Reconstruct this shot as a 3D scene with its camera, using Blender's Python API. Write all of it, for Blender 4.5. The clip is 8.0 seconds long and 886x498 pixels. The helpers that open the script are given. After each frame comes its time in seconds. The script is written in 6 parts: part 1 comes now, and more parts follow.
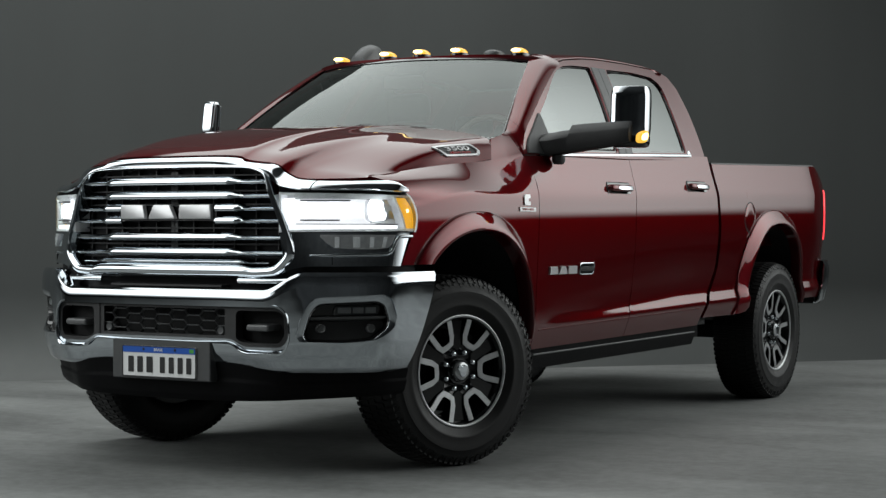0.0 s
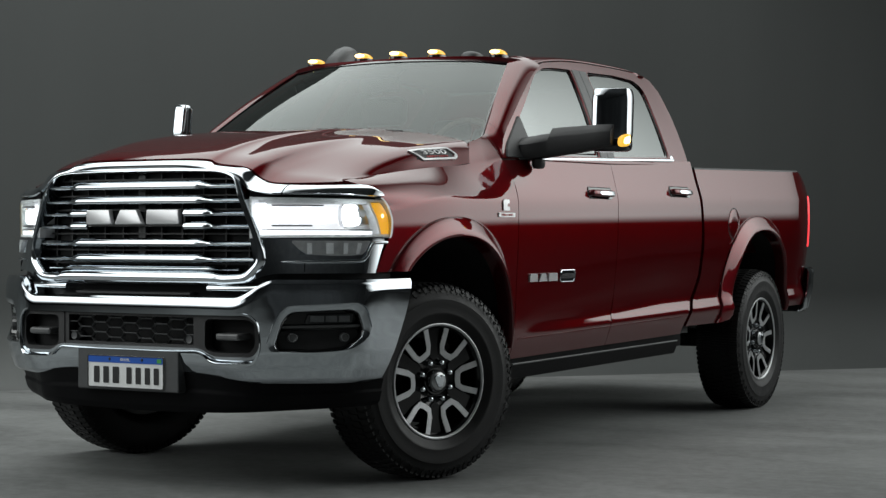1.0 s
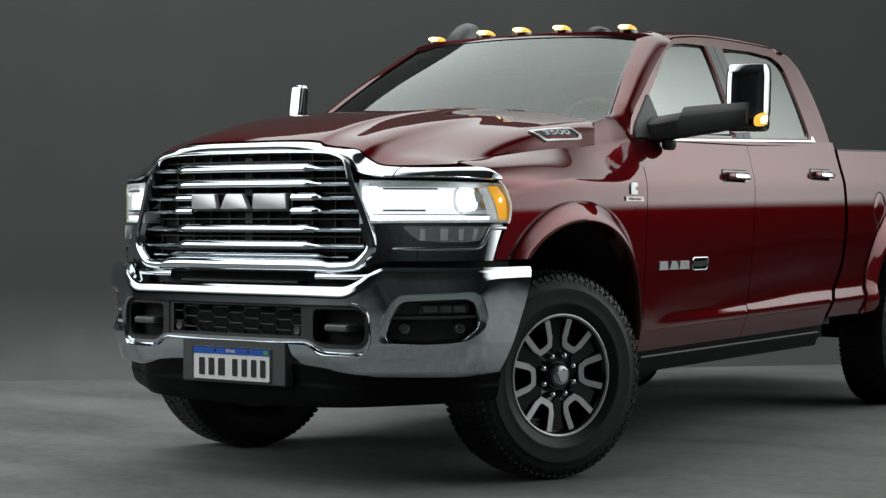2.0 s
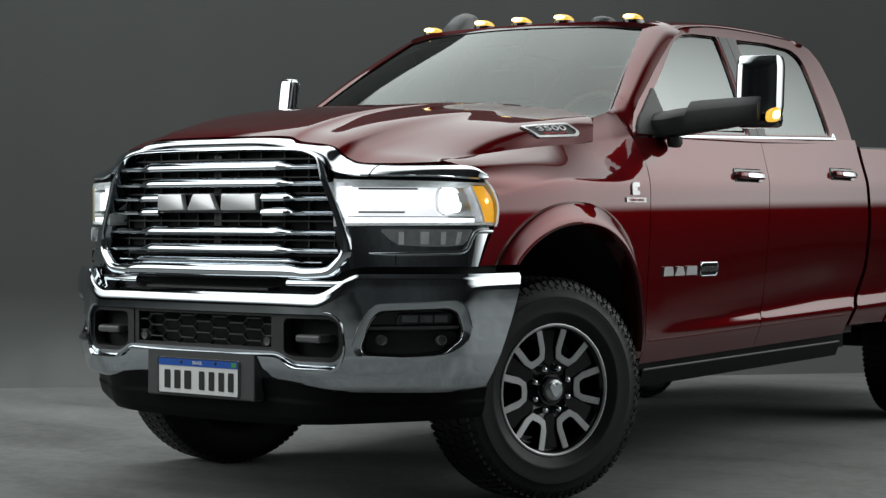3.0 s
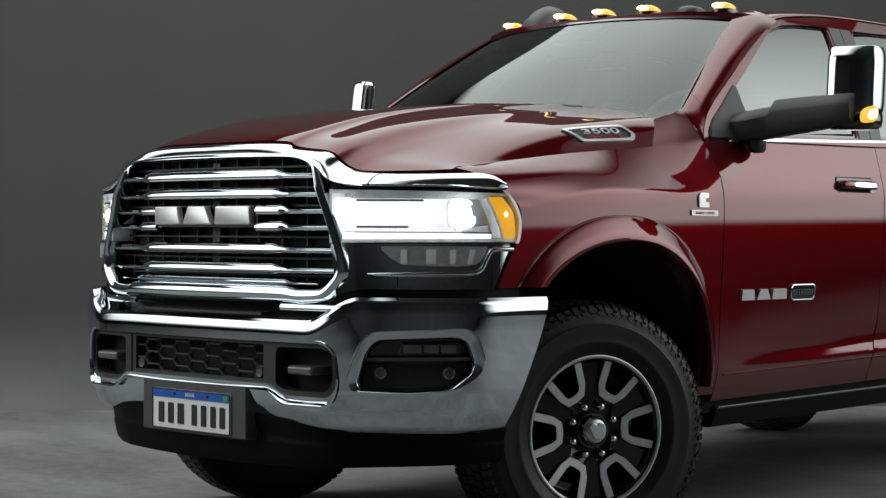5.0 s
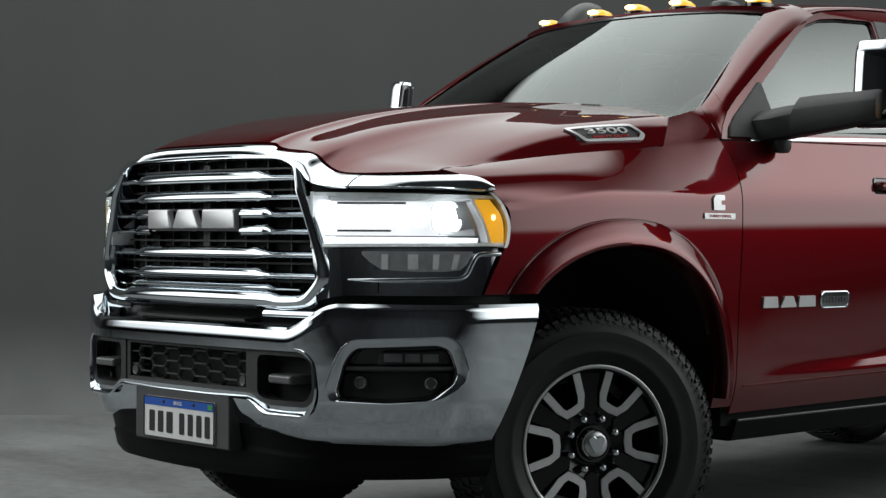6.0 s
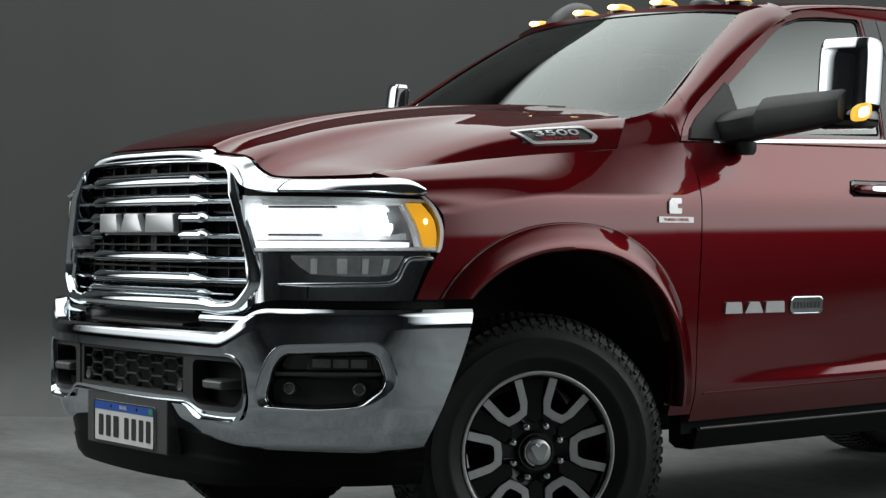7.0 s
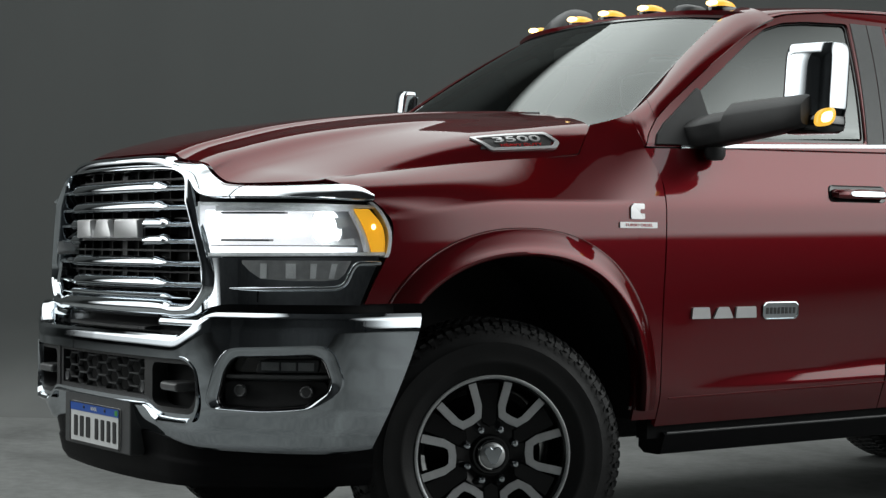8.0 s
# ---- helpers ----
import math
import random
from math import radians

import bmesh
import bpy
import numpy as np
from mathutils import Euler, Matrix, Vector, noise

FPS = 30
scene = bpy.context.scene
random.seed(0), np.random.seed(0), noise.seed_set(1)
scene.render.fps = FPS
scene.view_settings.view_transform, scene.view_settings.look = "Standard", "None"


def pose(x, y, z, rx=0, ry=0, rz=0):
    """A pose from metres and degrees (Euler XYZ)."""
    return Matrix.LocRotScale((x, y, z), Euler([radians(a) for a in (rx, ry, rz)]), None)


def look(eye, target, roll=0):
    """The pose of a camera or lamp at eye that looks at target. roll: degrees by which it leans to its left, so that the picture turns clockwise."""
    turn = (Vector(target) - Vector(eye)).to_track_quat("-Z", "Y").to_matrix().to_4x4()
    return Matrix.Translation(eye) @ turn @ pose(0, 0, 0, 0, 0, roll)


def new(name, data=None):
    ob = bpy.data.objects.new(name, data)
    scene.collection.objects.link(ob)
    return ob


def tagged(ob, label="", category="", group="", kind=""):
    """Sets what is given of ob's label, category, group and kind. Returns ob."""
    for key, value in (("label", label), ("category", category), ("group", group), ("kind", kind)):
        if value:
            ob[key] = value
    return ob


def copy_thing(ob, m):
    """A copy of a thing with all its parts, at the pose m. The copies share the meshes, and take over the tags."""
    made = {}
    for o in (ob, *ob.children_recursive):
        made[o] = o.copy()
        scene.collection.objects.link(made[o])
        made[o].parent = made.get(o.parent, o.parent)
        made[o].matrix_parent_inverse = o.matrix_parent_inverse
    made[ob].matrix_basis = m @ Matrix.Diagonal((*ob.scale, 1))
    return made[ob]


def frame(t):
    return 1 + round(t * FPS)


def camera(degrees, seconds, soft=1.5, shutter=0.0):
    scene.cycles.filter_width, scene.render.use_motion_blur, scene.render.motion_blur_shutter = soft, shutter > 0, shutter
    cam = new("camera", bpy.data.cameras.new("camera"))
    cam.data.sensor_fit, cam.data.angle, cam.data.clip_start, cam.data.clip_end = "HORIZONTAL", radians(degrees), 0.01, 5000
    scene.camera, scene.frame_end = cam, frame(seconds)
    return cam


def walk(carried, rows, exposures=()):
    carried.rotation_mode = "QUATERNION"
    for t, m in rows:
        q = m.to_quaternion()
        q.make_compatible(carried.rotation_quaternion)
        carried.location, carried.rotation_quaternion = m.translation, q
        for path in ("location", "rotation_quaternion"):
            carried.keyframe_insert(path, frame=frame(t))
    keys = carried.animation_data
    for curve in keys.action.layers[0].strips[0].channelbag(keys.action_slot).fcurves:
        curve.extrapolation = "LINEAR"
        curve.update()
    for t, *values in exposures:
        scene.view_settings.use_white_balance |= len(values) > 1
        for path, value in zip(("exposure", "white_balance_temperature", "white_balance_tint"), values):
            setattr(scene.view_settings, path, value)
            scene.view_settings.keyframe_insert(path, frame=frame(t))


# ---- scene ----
cam = camera(27.22, 8.0, 1.4)
PATH = [
    (0, (4.993, -7.037, 1.05), (3.975, -5.316, 1.027), 0.1),
    (0.5, (4.968, -6.965, 1.057), (3.969, -5.233, 1.041), 0.1),
    (1, (4.883, -6.822, 1.04), (3.884, -5.09, 1.026), 0.1),
    (1.5, (4.807, -6.642, 1.04), (3.734, -4.954, 1.017), 0.1),
    (3, (4.604, -5.864, 1.052), (3.44, -4.238, 1.021), 0.2),
    (3.5, (4.583, -5.593, 1.058), (3.378, -3.996, 1.028), 0.2),
    (4, (4.595, -5.299, 1.056), (3.34, -3.742, 1.03), 0.1),
    (4.5, (4.636, -5.007, 1.06), (3.324, -3.498, 1.039), 0.2),
    (6, (4.891, -4.208, 1.066), (3.399, -2.876, 1.052), 0.3),
    (6.5, (5.037, -3.956, 1.07), (3.501, -2.676, 1.057), 0.3),
    (7, (5.2, -3.721, 1.074), (3.62, -2.495, 1.062), 0.3),
    (7.5, (5.373, -3.52, 1.072), (3.749, -2.352, 1.063), 0.3),
    (8, (5.571, -3.331, 1.074), (3.909, -2.219, 1.068), 0.3),
]
walk(cam, [(t, look(e, a, r)) for t, e, a, r in PATH])

# ---- world and lights ----
world = bpy.data.worlds.new("studio_dark")
scene.world = world
world.use_nodes = True
world.node_tree.nodes["Background"].inputs[0].default_value = (0.02, 0.022, 0.024, 1)
world.node_tree.nodes["Background"].inputs[1].default_value = 0.3
scene.view_settings.exposure = 0.0


def area_light(name, eye, target, sx, sy, watts, color, soft):
    """A softbox lamp whose cloth glows less towards its edges. soft: width of that falloff at left, right, bottom and top, as shares."""
    d = bpy.data.lights.new(name, "AREA")
    d.shape, d.size, d.size_y, d.energy, d.color = "RECTANGLE", sx, sy, watts, color
    d.use_nodes = True
    nt = d.node_tree
    em = nt.nodes["Emission"]
    geo = nt.nodes.new("ShaderNodeNewGeometry")
    sep = nt.nodes.new("ShaderNodeSeparateXYZ")
    nt.links.new(geo.outputs["Parametric"], sep.inputs[0])
    last = None
    for axis, lo, hi in (("X", 0.0, soft[0]), ("X", 1.0, 1.0 - soft[1]), ("Y", 0.0, soft[2]), ("Y", 1.0, 1.0 - soft[3])):
        r = nt.nodes.new("ShaderNodeMapRange")
        r.interpolation_type = "SMOOTHSTEP"
        r.inputs["From Min"].default_value, r.inputs["From Max"].default_value = min(lo, hi), max(lo, hi)
        r.inputs["To Min"].default_value, r.inputs["To Max"].default_value = (0.08, 1.0) if lo < hi else (1.0, 0.08)
        nt.links.new(sep.outputs[axis], r.inputs["Value"])
        if last is None:
            last = r.outputs["Result"]
        else:
            m = nt.nodes.new("ShaderNodeMath")
            m.operation = "MULTIPLY"
            nt.links.new(last, m.inputs[0])
            nt.links.new(r.outputs["Result"], m.inputs[1])
            last = m.outputs[0]
    nt.links.new(last, em.inputs["Strength"])
    ob = new(name, d)
    ob.matrix_world = look(eye, target)
    return ob


# a large overhead softbox, a tall one leaning in from the side and a smaller one before the truck's right front
TOP_C, TOP_SX, TOP_SY = (-1.45, 0.6, 4.95), 5.7, 13.0
SIDE_C, SIDE_SX, SIDE_SY = (5.98, 5.20, 4.35), 14.9, 7.4
SIDE_T = (SIDE_C[0] - 0.51, SIDE_C[1] - 0.68, SIDE_C[2] - 0.526)
FRONT_C, FRONT_SX, FRONT_SY = (-4.9, -6.2, 3.6), 9.5, 5.4
FRONT_T = (-0.4, -0.6, 1.6)
top_lamp = area_light("overhead_softbox_lamp", TOP_C, (TOP_C[0], TOP_C[1] + 0.0001, 0), TOP_SX, TOP_SY, 545, (0.955, 1.0, 0.985), (0.05, 0.14, 0.1, 0.1))
side_lamp = area_light("side_softbox_lamp", SIDE_C, SIDE_T, SIDE_SX, SIDE_SY, 495, (0.955, 1.0, 0.985), (0.22, 0.32, 0.025, 0.5))
side_lamp.data.spread = radians(118)
front_lamp = area_light("front_softbox_lamp", FRONT_C, FRONT_T, FRONT_SX, FRONT_SY, 480, (0.955, 1.0, 0.99), (0.15, 0.15, 0.35, 0.2))


# ---- materials ----
def material(name, color, rough=0.5, metal=0.0, coat=0.0, coat_rough=0.03, vary=0.0, scale=6.0, bump=0.0,
             bump_scale=60.0, emit=None, strength=0.0, ior=1.5, rough_vary=0.0, spec=0.5):
    m = bpy.data.materials.new(name)
    m.use_nodes = True
    nt = m.node_tree
    b = nt.nodes["Principled BSDF"]
    b.inputs["Base Color"].default_value = (*color, 1)
    b.inputs["Roughness"].default_value = rough
    b.inputs["Metallic"].default_value = metal
    b.inputs["Coat Weight"].default_value = coat
    b.inputs["Coat Roughness"].default_value = coat_rough
    b.inputs["IOR"].default_value = ior
    b.inputs["Specular IOR Level"].default_value = spec
    if emit:
        b.inputs["Emission Color"].default_value = (*emit, 1)
        b.inputs["Emission Strength"].default_value = strength
    if vary or bump or rough_vary:
        co = nt.nodes.new("ShaderNodeTexCoord")
    if vary or rough_vary:
        n = nt.nodes.new("ShaderNodeTexNoise")
        n.inputs["Scale"].default_value = scale
        n.inputs["Detail"].default_value = 8
        n.inputs["Roughness"].default_value = 0.65
        nt.links.new(co.outputs["Object"], n.inputs["Vector"])
    if vary:
        r = nt.nodes.new("ShaderNodeMapRange")
        r.inputs["From Min"].default_value, r.inputs["From Max"].default_value = 0.3, 0.7
        r.inputs["To Min"].default_value, r.inputs["To Max"].default_value = 1 - vary, 1 + vary
        mul = nt.nodes.new("ShaderNodeVectorMath")
        mul.operation = "SCALE"
        mul.inputs[0].default_value = color
        nt.links.new(n.outputs["Fac"], r.inputs["Value"])
        nt.links.new(r.outputs["Result"], mul.inputs["Scale"])
        nt.links.new(mul.outputs["Vector"], b.inputs["Base Color"])
    if rough_vary:
        r2 = nt.nodes.new("ShaderNodeMapRange")
        r2.inputs["From Min"].default_value, r2.inputs["From Max"].default_value = 0.3, 0.7
        r2.inputs["To Min"].default_value, r2.inputs["To Max"].default_value = max(0, rough - rough_vary), rough + rough_vary
        nt.links.new(n.outputs["Fac"], r2.inputs["Value"])
        nt.links.new(r2.outputs["Result"], b.inputs["Roughness"])
    if bump:
        nb = nt.nodes.new("ShaderNodeTexNoise")
        nb.inputs["Scale"].default_value = bump_scale
        nb.inputs["Detail"].default_value = 6
        bp = nt.nodes.new("ShaderNodeBump")
        bp.inputs["Strength"].default_value = bump
        bp.inputs["Distance"].default_value = 0.003
        nt.links.new(co.outputs["Object"], nb.inputs["Vector"])
        nt.links.new(nb.outputs["Fac"], bp.inputs["Height"])
        nt.links.new(bp.outputs["Normal"], b.inputs["Normal"])
    return m


def glass(name, tint, gloss=1.0, ior=1.5, rough=0.0):
    """A thin pane: tinted see-through with a real Fresnel reflection."""
    m = bpy.data.materials.new(name)
    m.use_nodes = True
    nt = m.node_tree
    nt.nodes.remove(nt.nodes["Principled BSDF"])
    tr = nt.nodes.new("ShaderNodeBsdfTransparent")
    tr.inputs["Color"].default_value = (*tint, 1)
    gl = nt.nodes.new("ShaderNodeBsdfGlossy")
    gl.inputs["Roughness"].default_value = rough
    gl.inputs["Color"].default_value = (gloss * 0.95, gloss, gloss * 0.985, 1)
    fr = nt.nodes.new("ShaderNodeFresnel")
    fr.inputs["IOR"].default_value = ior
    mx = nt.nodes.new("ShaderNodeMixShader")
    nt.links.new(fr.outputs[0], mx.inputs[0])
    nt.links.new(tr.outputs[0], mx.inputs[1])
    nt.links.new(gl.outputs[0], mx.inputs[2])
    nt.links.new(mx.outputs[0], nt.nodes["Material Output"].inputs[0])
    return m


def floor_material(name, color):
    """Painted studio concrete: long soft drag marks, blotches and fine grain."""
    m = material(name, color, 0.55, bump=0.15, bump_scale=90, spec=0.18)
    nt = m.node_tree
    b = nt.nodes["Principled BSDF"]
    co = nt.nodes.new("ShaderNodeTexCoord")
    mp = nt.nodes.new("ShaderNodeMapping")
    mp.inputs["Rotation"].default_value = (0, 0, radians(33))
    mp.inputs["Scale"].default_value = (0.6, 1.35, 1)
    nt.links.new(co.outputs["Object"], mp.inputs["Vector"])
    streak = nt.nodes.new("ShaderNodeTexNoise")
    streak.inputs["Scale"].default_value, streak.inputs["Detail"].default_value = 1.1, 7
    streak.inputs["Distortion"].default_value = 0.6
    nt.links.new(mp.outputs["Vector"], streak.inputs["Vector"])
    grain = nt.nodes.new("ShaderNodeTexNoise")
    grain.inputs["Scale"].default_value, grain.inputs["Detail"].default_value = 14, 9
    grain.inputs["Roughness"].default_value = 0.7
    nt.links.new(co.outputs["Object"], grain.inputs["Vector"])
    mix = nt.nodes.new("ShaderNodeMix")
    mix.data_type = "FLOAT"
    mix.inputs[0].default_value = 0.42
    nt.links.new(streak.outputs["Fac"], mix.inputs[2])
    nt.links.new(grain.outputs["Fac"], mix.inputs[3])
    r = nt.nodes.new("ShaderNodeMapRange")
    r.inputs["From Min"].default_value, r.inputs["From Max"].default_value = 0.32, 0.68
    r.inputs["To Min"].default_value, r.inputs["To Max"].default_value = 0.50, 1.50
    nt.links.new(mix.outputs[0], r.inputs["Value"])
    mul = nt.nodes.new("ShaderNodeVectorMath")
    mul.operation = "SCALE"
    mul.inputs[0].default_value = color
    nt.links.new(r.outputs["Result"], mul.inputs["Scale"])
    nt.links.new(mul.outputs["Vector"], b.inputs["Base Color"])
    rr = nt.nodes.new("ShaderNodeMapRange")
    rr.inputs["To Min"].default_value, rr.inputs["To Max"].default_value = 0.42, 0.7
    nt.links.new(mix.outputs[0], rr.inputs["Value"])
    nt.links.new(rr.outputs["Result"], b.inputs["Roughness"])
    return m


M_FLOOR = floor_material("painted_concrete", (0.172, 0.177, 0.174))


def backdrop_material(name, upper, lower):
    """Matt backdrop paint; floor light fading up the curve is put into the colour, with a soft, uneven edge."""
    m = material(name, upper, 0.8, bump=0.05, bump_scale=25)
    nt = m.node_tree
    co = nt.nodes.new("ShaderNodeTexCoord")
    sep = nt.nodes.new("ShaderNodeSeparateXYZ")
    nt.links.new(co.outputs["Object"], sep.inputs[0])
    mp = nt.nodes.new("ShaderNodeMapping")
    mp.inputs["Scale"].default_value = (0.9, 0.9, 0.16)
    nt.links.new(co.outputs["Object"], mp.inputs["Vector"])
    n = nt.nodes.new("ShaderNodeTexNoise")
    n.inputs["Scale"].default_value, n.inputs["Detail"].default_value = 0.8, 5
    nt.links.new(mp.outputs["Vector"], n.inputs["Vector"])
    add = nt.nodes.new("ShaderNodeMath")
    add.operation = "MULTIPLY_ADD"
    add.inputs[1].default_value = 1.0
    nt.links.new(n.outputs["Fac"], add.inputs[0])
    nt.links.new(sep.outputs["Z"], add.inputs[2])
    # the painted light fades out where the wall goes on behind the truck's tail
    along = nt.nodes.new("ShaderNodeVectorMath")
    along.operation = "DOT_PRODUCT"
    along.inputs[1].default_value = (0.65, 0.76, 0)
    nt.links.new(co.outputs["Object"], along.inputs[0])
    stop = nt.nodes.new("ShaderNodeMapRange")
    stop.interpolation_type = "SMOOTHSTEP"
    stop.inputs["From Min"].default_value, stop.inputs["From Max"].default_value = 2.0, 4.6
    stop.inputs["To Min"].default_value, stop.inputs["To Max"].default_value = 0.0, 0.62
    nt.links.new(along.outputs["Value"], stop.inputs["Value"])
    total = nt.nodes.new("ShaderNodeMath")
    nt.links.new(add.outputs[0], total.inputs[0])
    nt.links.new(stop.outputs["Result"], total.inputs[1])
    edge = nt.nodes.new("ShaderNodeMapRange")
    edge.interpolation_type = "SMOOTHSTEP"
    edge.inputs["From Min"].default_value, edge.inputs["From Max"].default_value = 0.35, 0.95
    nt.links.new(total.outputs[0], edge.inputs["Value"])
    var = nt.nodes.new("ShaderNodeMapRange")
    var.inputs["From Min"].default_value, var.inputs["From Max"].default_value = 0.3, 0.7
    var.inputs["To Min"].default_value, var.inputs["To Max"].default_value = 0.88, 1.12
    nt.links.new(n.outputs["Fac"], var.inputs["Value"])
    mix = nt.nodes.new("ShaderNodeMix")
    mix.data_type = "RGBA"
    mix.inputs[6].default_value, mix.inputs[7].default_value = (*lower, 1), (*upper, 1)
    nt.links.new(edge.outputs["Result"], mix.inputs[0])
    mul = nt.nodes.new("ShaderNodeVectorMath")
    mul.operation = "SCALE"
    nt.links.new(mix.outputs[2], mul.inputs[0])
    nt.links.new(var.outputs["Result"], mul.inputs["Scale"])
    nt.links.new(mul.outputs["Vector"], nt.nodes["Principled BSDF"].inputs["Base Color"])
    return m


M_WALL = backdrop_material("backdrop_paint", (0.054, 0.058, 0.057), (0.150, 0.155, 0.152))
M_DARK = material("studio_dark_paint", (0.21, 0.218, 0.226), 0.85, vary=0.2, scale=1.2)
M_CLOTH = material("black_cloth", (0.01, 0.01, 0.01), 0.9, vary=0.2, scale=5)
M_PAINT = material("dark_red_paint", (0.104, 0.0070, 0.0100), 0.36, 0.72, 0.85, 0.03, vary=0.05, scale=900, ior=1.45, spec=0.0)
M_PAINT.node_tree.nodes["Principled BSDF"].inputs["Specular Tint"].default_value = (0.30, 0.04, 0.05, 1)
M_PAINT.node_tree.nodes["Principled BSDF"].inputs["Coat IOR"].default_value = 1.62
M_CHROME = material("chrome", (0.66, 0.70, 0.735), 0.045, 1.0, rough_vary=0.02, scale=9)
M_BUMPER = material("bumper_chrome", (0.52, 0.555, 0.59), 0.05, 1.0, rough_vary=0.02, scale=9)
M_SATIN = material("machined_grey", (0.46, 0.47, 0.48), 0.30, 0.55, vary=0.08, scale=40)
M_GLOSSBLK = material("gloss_black", (0.006, 0.006, 0.0065), 0.12, 0, 0.5, 0.05, vary=0.1, scale=30)
M_PLASTIC = material("black_plastic", (0.014, 0.014, 0.015), 0.48, vary=0.15, scale=40, bump=0.25, bump_scale=500)
M_GREYPL = material("grey_plastic", (0.05, 0.052, 0.054), 0.42, vary=0.1, scale=40, bump=0.2, bump_scale=400)
M_RUBBER = material("tyre_rubber", (0.0075, 0.0075, 0.0078), 0.5, vary=0.25, scale=18, bump=0.12, bump_scale=160, rough_vary=0.08, spec=0.24)
M_UNDER = material("underbody_black", (0.012, 0.012, 0.0125), 0.75, vary=0.3, scale=8, spec=0.25)
M_GLASS = glass("tinted_glass", (0.30, 0.33, 0.32), 1.0, 1.55)
M_SIDEGLASS = glass("dark_tinted_glass", (0.10, 0.11, 0.11), 1.0, 2.15)
M_STEP = material("black_step_plastic", (0.005, 0.005, 0.0055), 0.45, vary=0.15, scale=40, bump=0.15, bump_scale=400, spec=0.05)
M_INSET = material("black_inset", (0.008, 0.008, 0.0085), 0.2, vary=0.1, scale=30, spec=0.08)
M_WHEELBLK = material("wheel_black", (0.004, 0.004, 0.0044), 0.16, 0, 0.25, 0.06, vary=0.1, scale=30, spec=0.22)
M_RIB = material("grey_rib_plastic", (0.10, 0.102, 0.104), 0.28, vary=0.1, scale=40)
M_LENS = glass("clear_lens", (0.93, 0.94, 0.95), 1.0, 1.45)
M_PROJ = material("projector_white", (0.9, 0.9, 0.9), 0.3, emit=(0.95, 0.98, 1.0), strength=7.0)
M_LED = material("led_white", (0.4, 0.4, 0.4), 0.3, emit=(0.94, 0.97, 1.0), strength=1.5)
M_LAMPGLOW = material("lamp_glow", (0.35, 0.35, 0.35), 0.3, emit=(0.94, 0.97, 1.0), strength=0.8)
M_FROST = material("frosted_lens", (0.78, 0.79, 0.80), 0.30, 0.1, 0.5, 0.05, vary=0.15, scale=25)
M_LAMPGREY = material("grey_reflector", (0.42, 0.425, 0.43), 0.30, 0.3, 0.5, 0.05, vary=0.2, scale=25)
M_REFLECTOR = material("lamp_reflector", (0.62, 0.63, 0.65), 0.34, 1.0, vary=0.1, scale=30)
M_AMBER = material("amber_lens", (0.85, 0.40, 0.02), 0.18, 0, 0.6, 0.05, emit=(1.0, 0.55, 0.04), strength=0.5)
M_AMBERLIT = material("amber_lamp_lit", (0.45, 0.17, 0.015), 0.25, emit=(1.0, 0.56, 0.07), strength=0.95)
M_AMBERCORE = material("amber_lamp_core", (0.9, 0.6, 0.2), 0.3, emit=(1.0, 0.74, 0.30), strength=4.0)
M_RED = material("tail_lamp_red", (0.5, 0.008, 0.01), 0.15, 0, 0.7, 0.04, emit=(1.0, 0.05, 0.06), strength=2.0)
M_SILVER = material("badge_silver", (0.62, 0.62, 0.63), 0.32, 0.6)
M_WHITE = material("plate_white", (0.72, 0.73, 0.73), 0.35, vary=0.04, scale=20)
M_BLUE = material("plate_blue", (0.015, 0.09, 0.42), 0.3, vary=0.05, scale=20)
M_INK = material("plate_ink", (0.01, 0.01, 0.011), 0.4)
M_REDINK = material("badge_red", (0.5, 0.01, 0.012), 0.35)
M_GREENINK = material("flag_green", (0.05, 0.3, 0.05), 0.4)
M_LEATHER = material("dark_leather", (0.02, 0.017, 0.015), 0.5, vary=0.2, scale=15, bump=0.2, bump_scale=200)
M_WOODTRIM = material("wheel_trim", (0.2, 0.16, 0.12), 0.4, vary=0.2, scale=30)
M_MIRROR = material("mirror_glass", (0.85, 0.86, 0.87), 0.01, 1.0)


# ---- mesh tools ----
def mesh_from(name, V, F, mat, smooth=35):
    me = bpy.data.meshes.new(name)
    me.from_pydata([tuple(map(float, v)) for v in V], [], [tuple(f) for f in F])
    me.validate()
    if smooth is not None:
        me.polygons.foreach_set("use_smooth", [True] * len(me.polygons))
        me.set_sharp_from_angle(angle=radians(smooth))
    me.materials.append(mat)
    me.update()
    return me


def part(name, VF, mat, parent=None, label="", smooth=35, solid=0.0, bevel=0.0, out=None):
    """One mesh object under a thing or part. solid: sheet thickness inwards; bevel: rounded edges; out: the side a sheet faces."""
    V, F = VF
    if out is not None:
        F = faced(V, F, out)
    if solid:
        V, F = thick(V, F, solid)
    ob = new(name, mesh_from(name, V, F, mat, smooth))
    if parent is not None:
        ob.parent = parent
    if label:
        ob["label"] = label
    if bevel:
        b = ob.modifiers.new("edges", "BEVEL")
        b.width, b.segments, b.limit_method, b.angle_limit = bevel, 2, "ANGLE", radians(40)
        b.harden_normals = True
    return ob


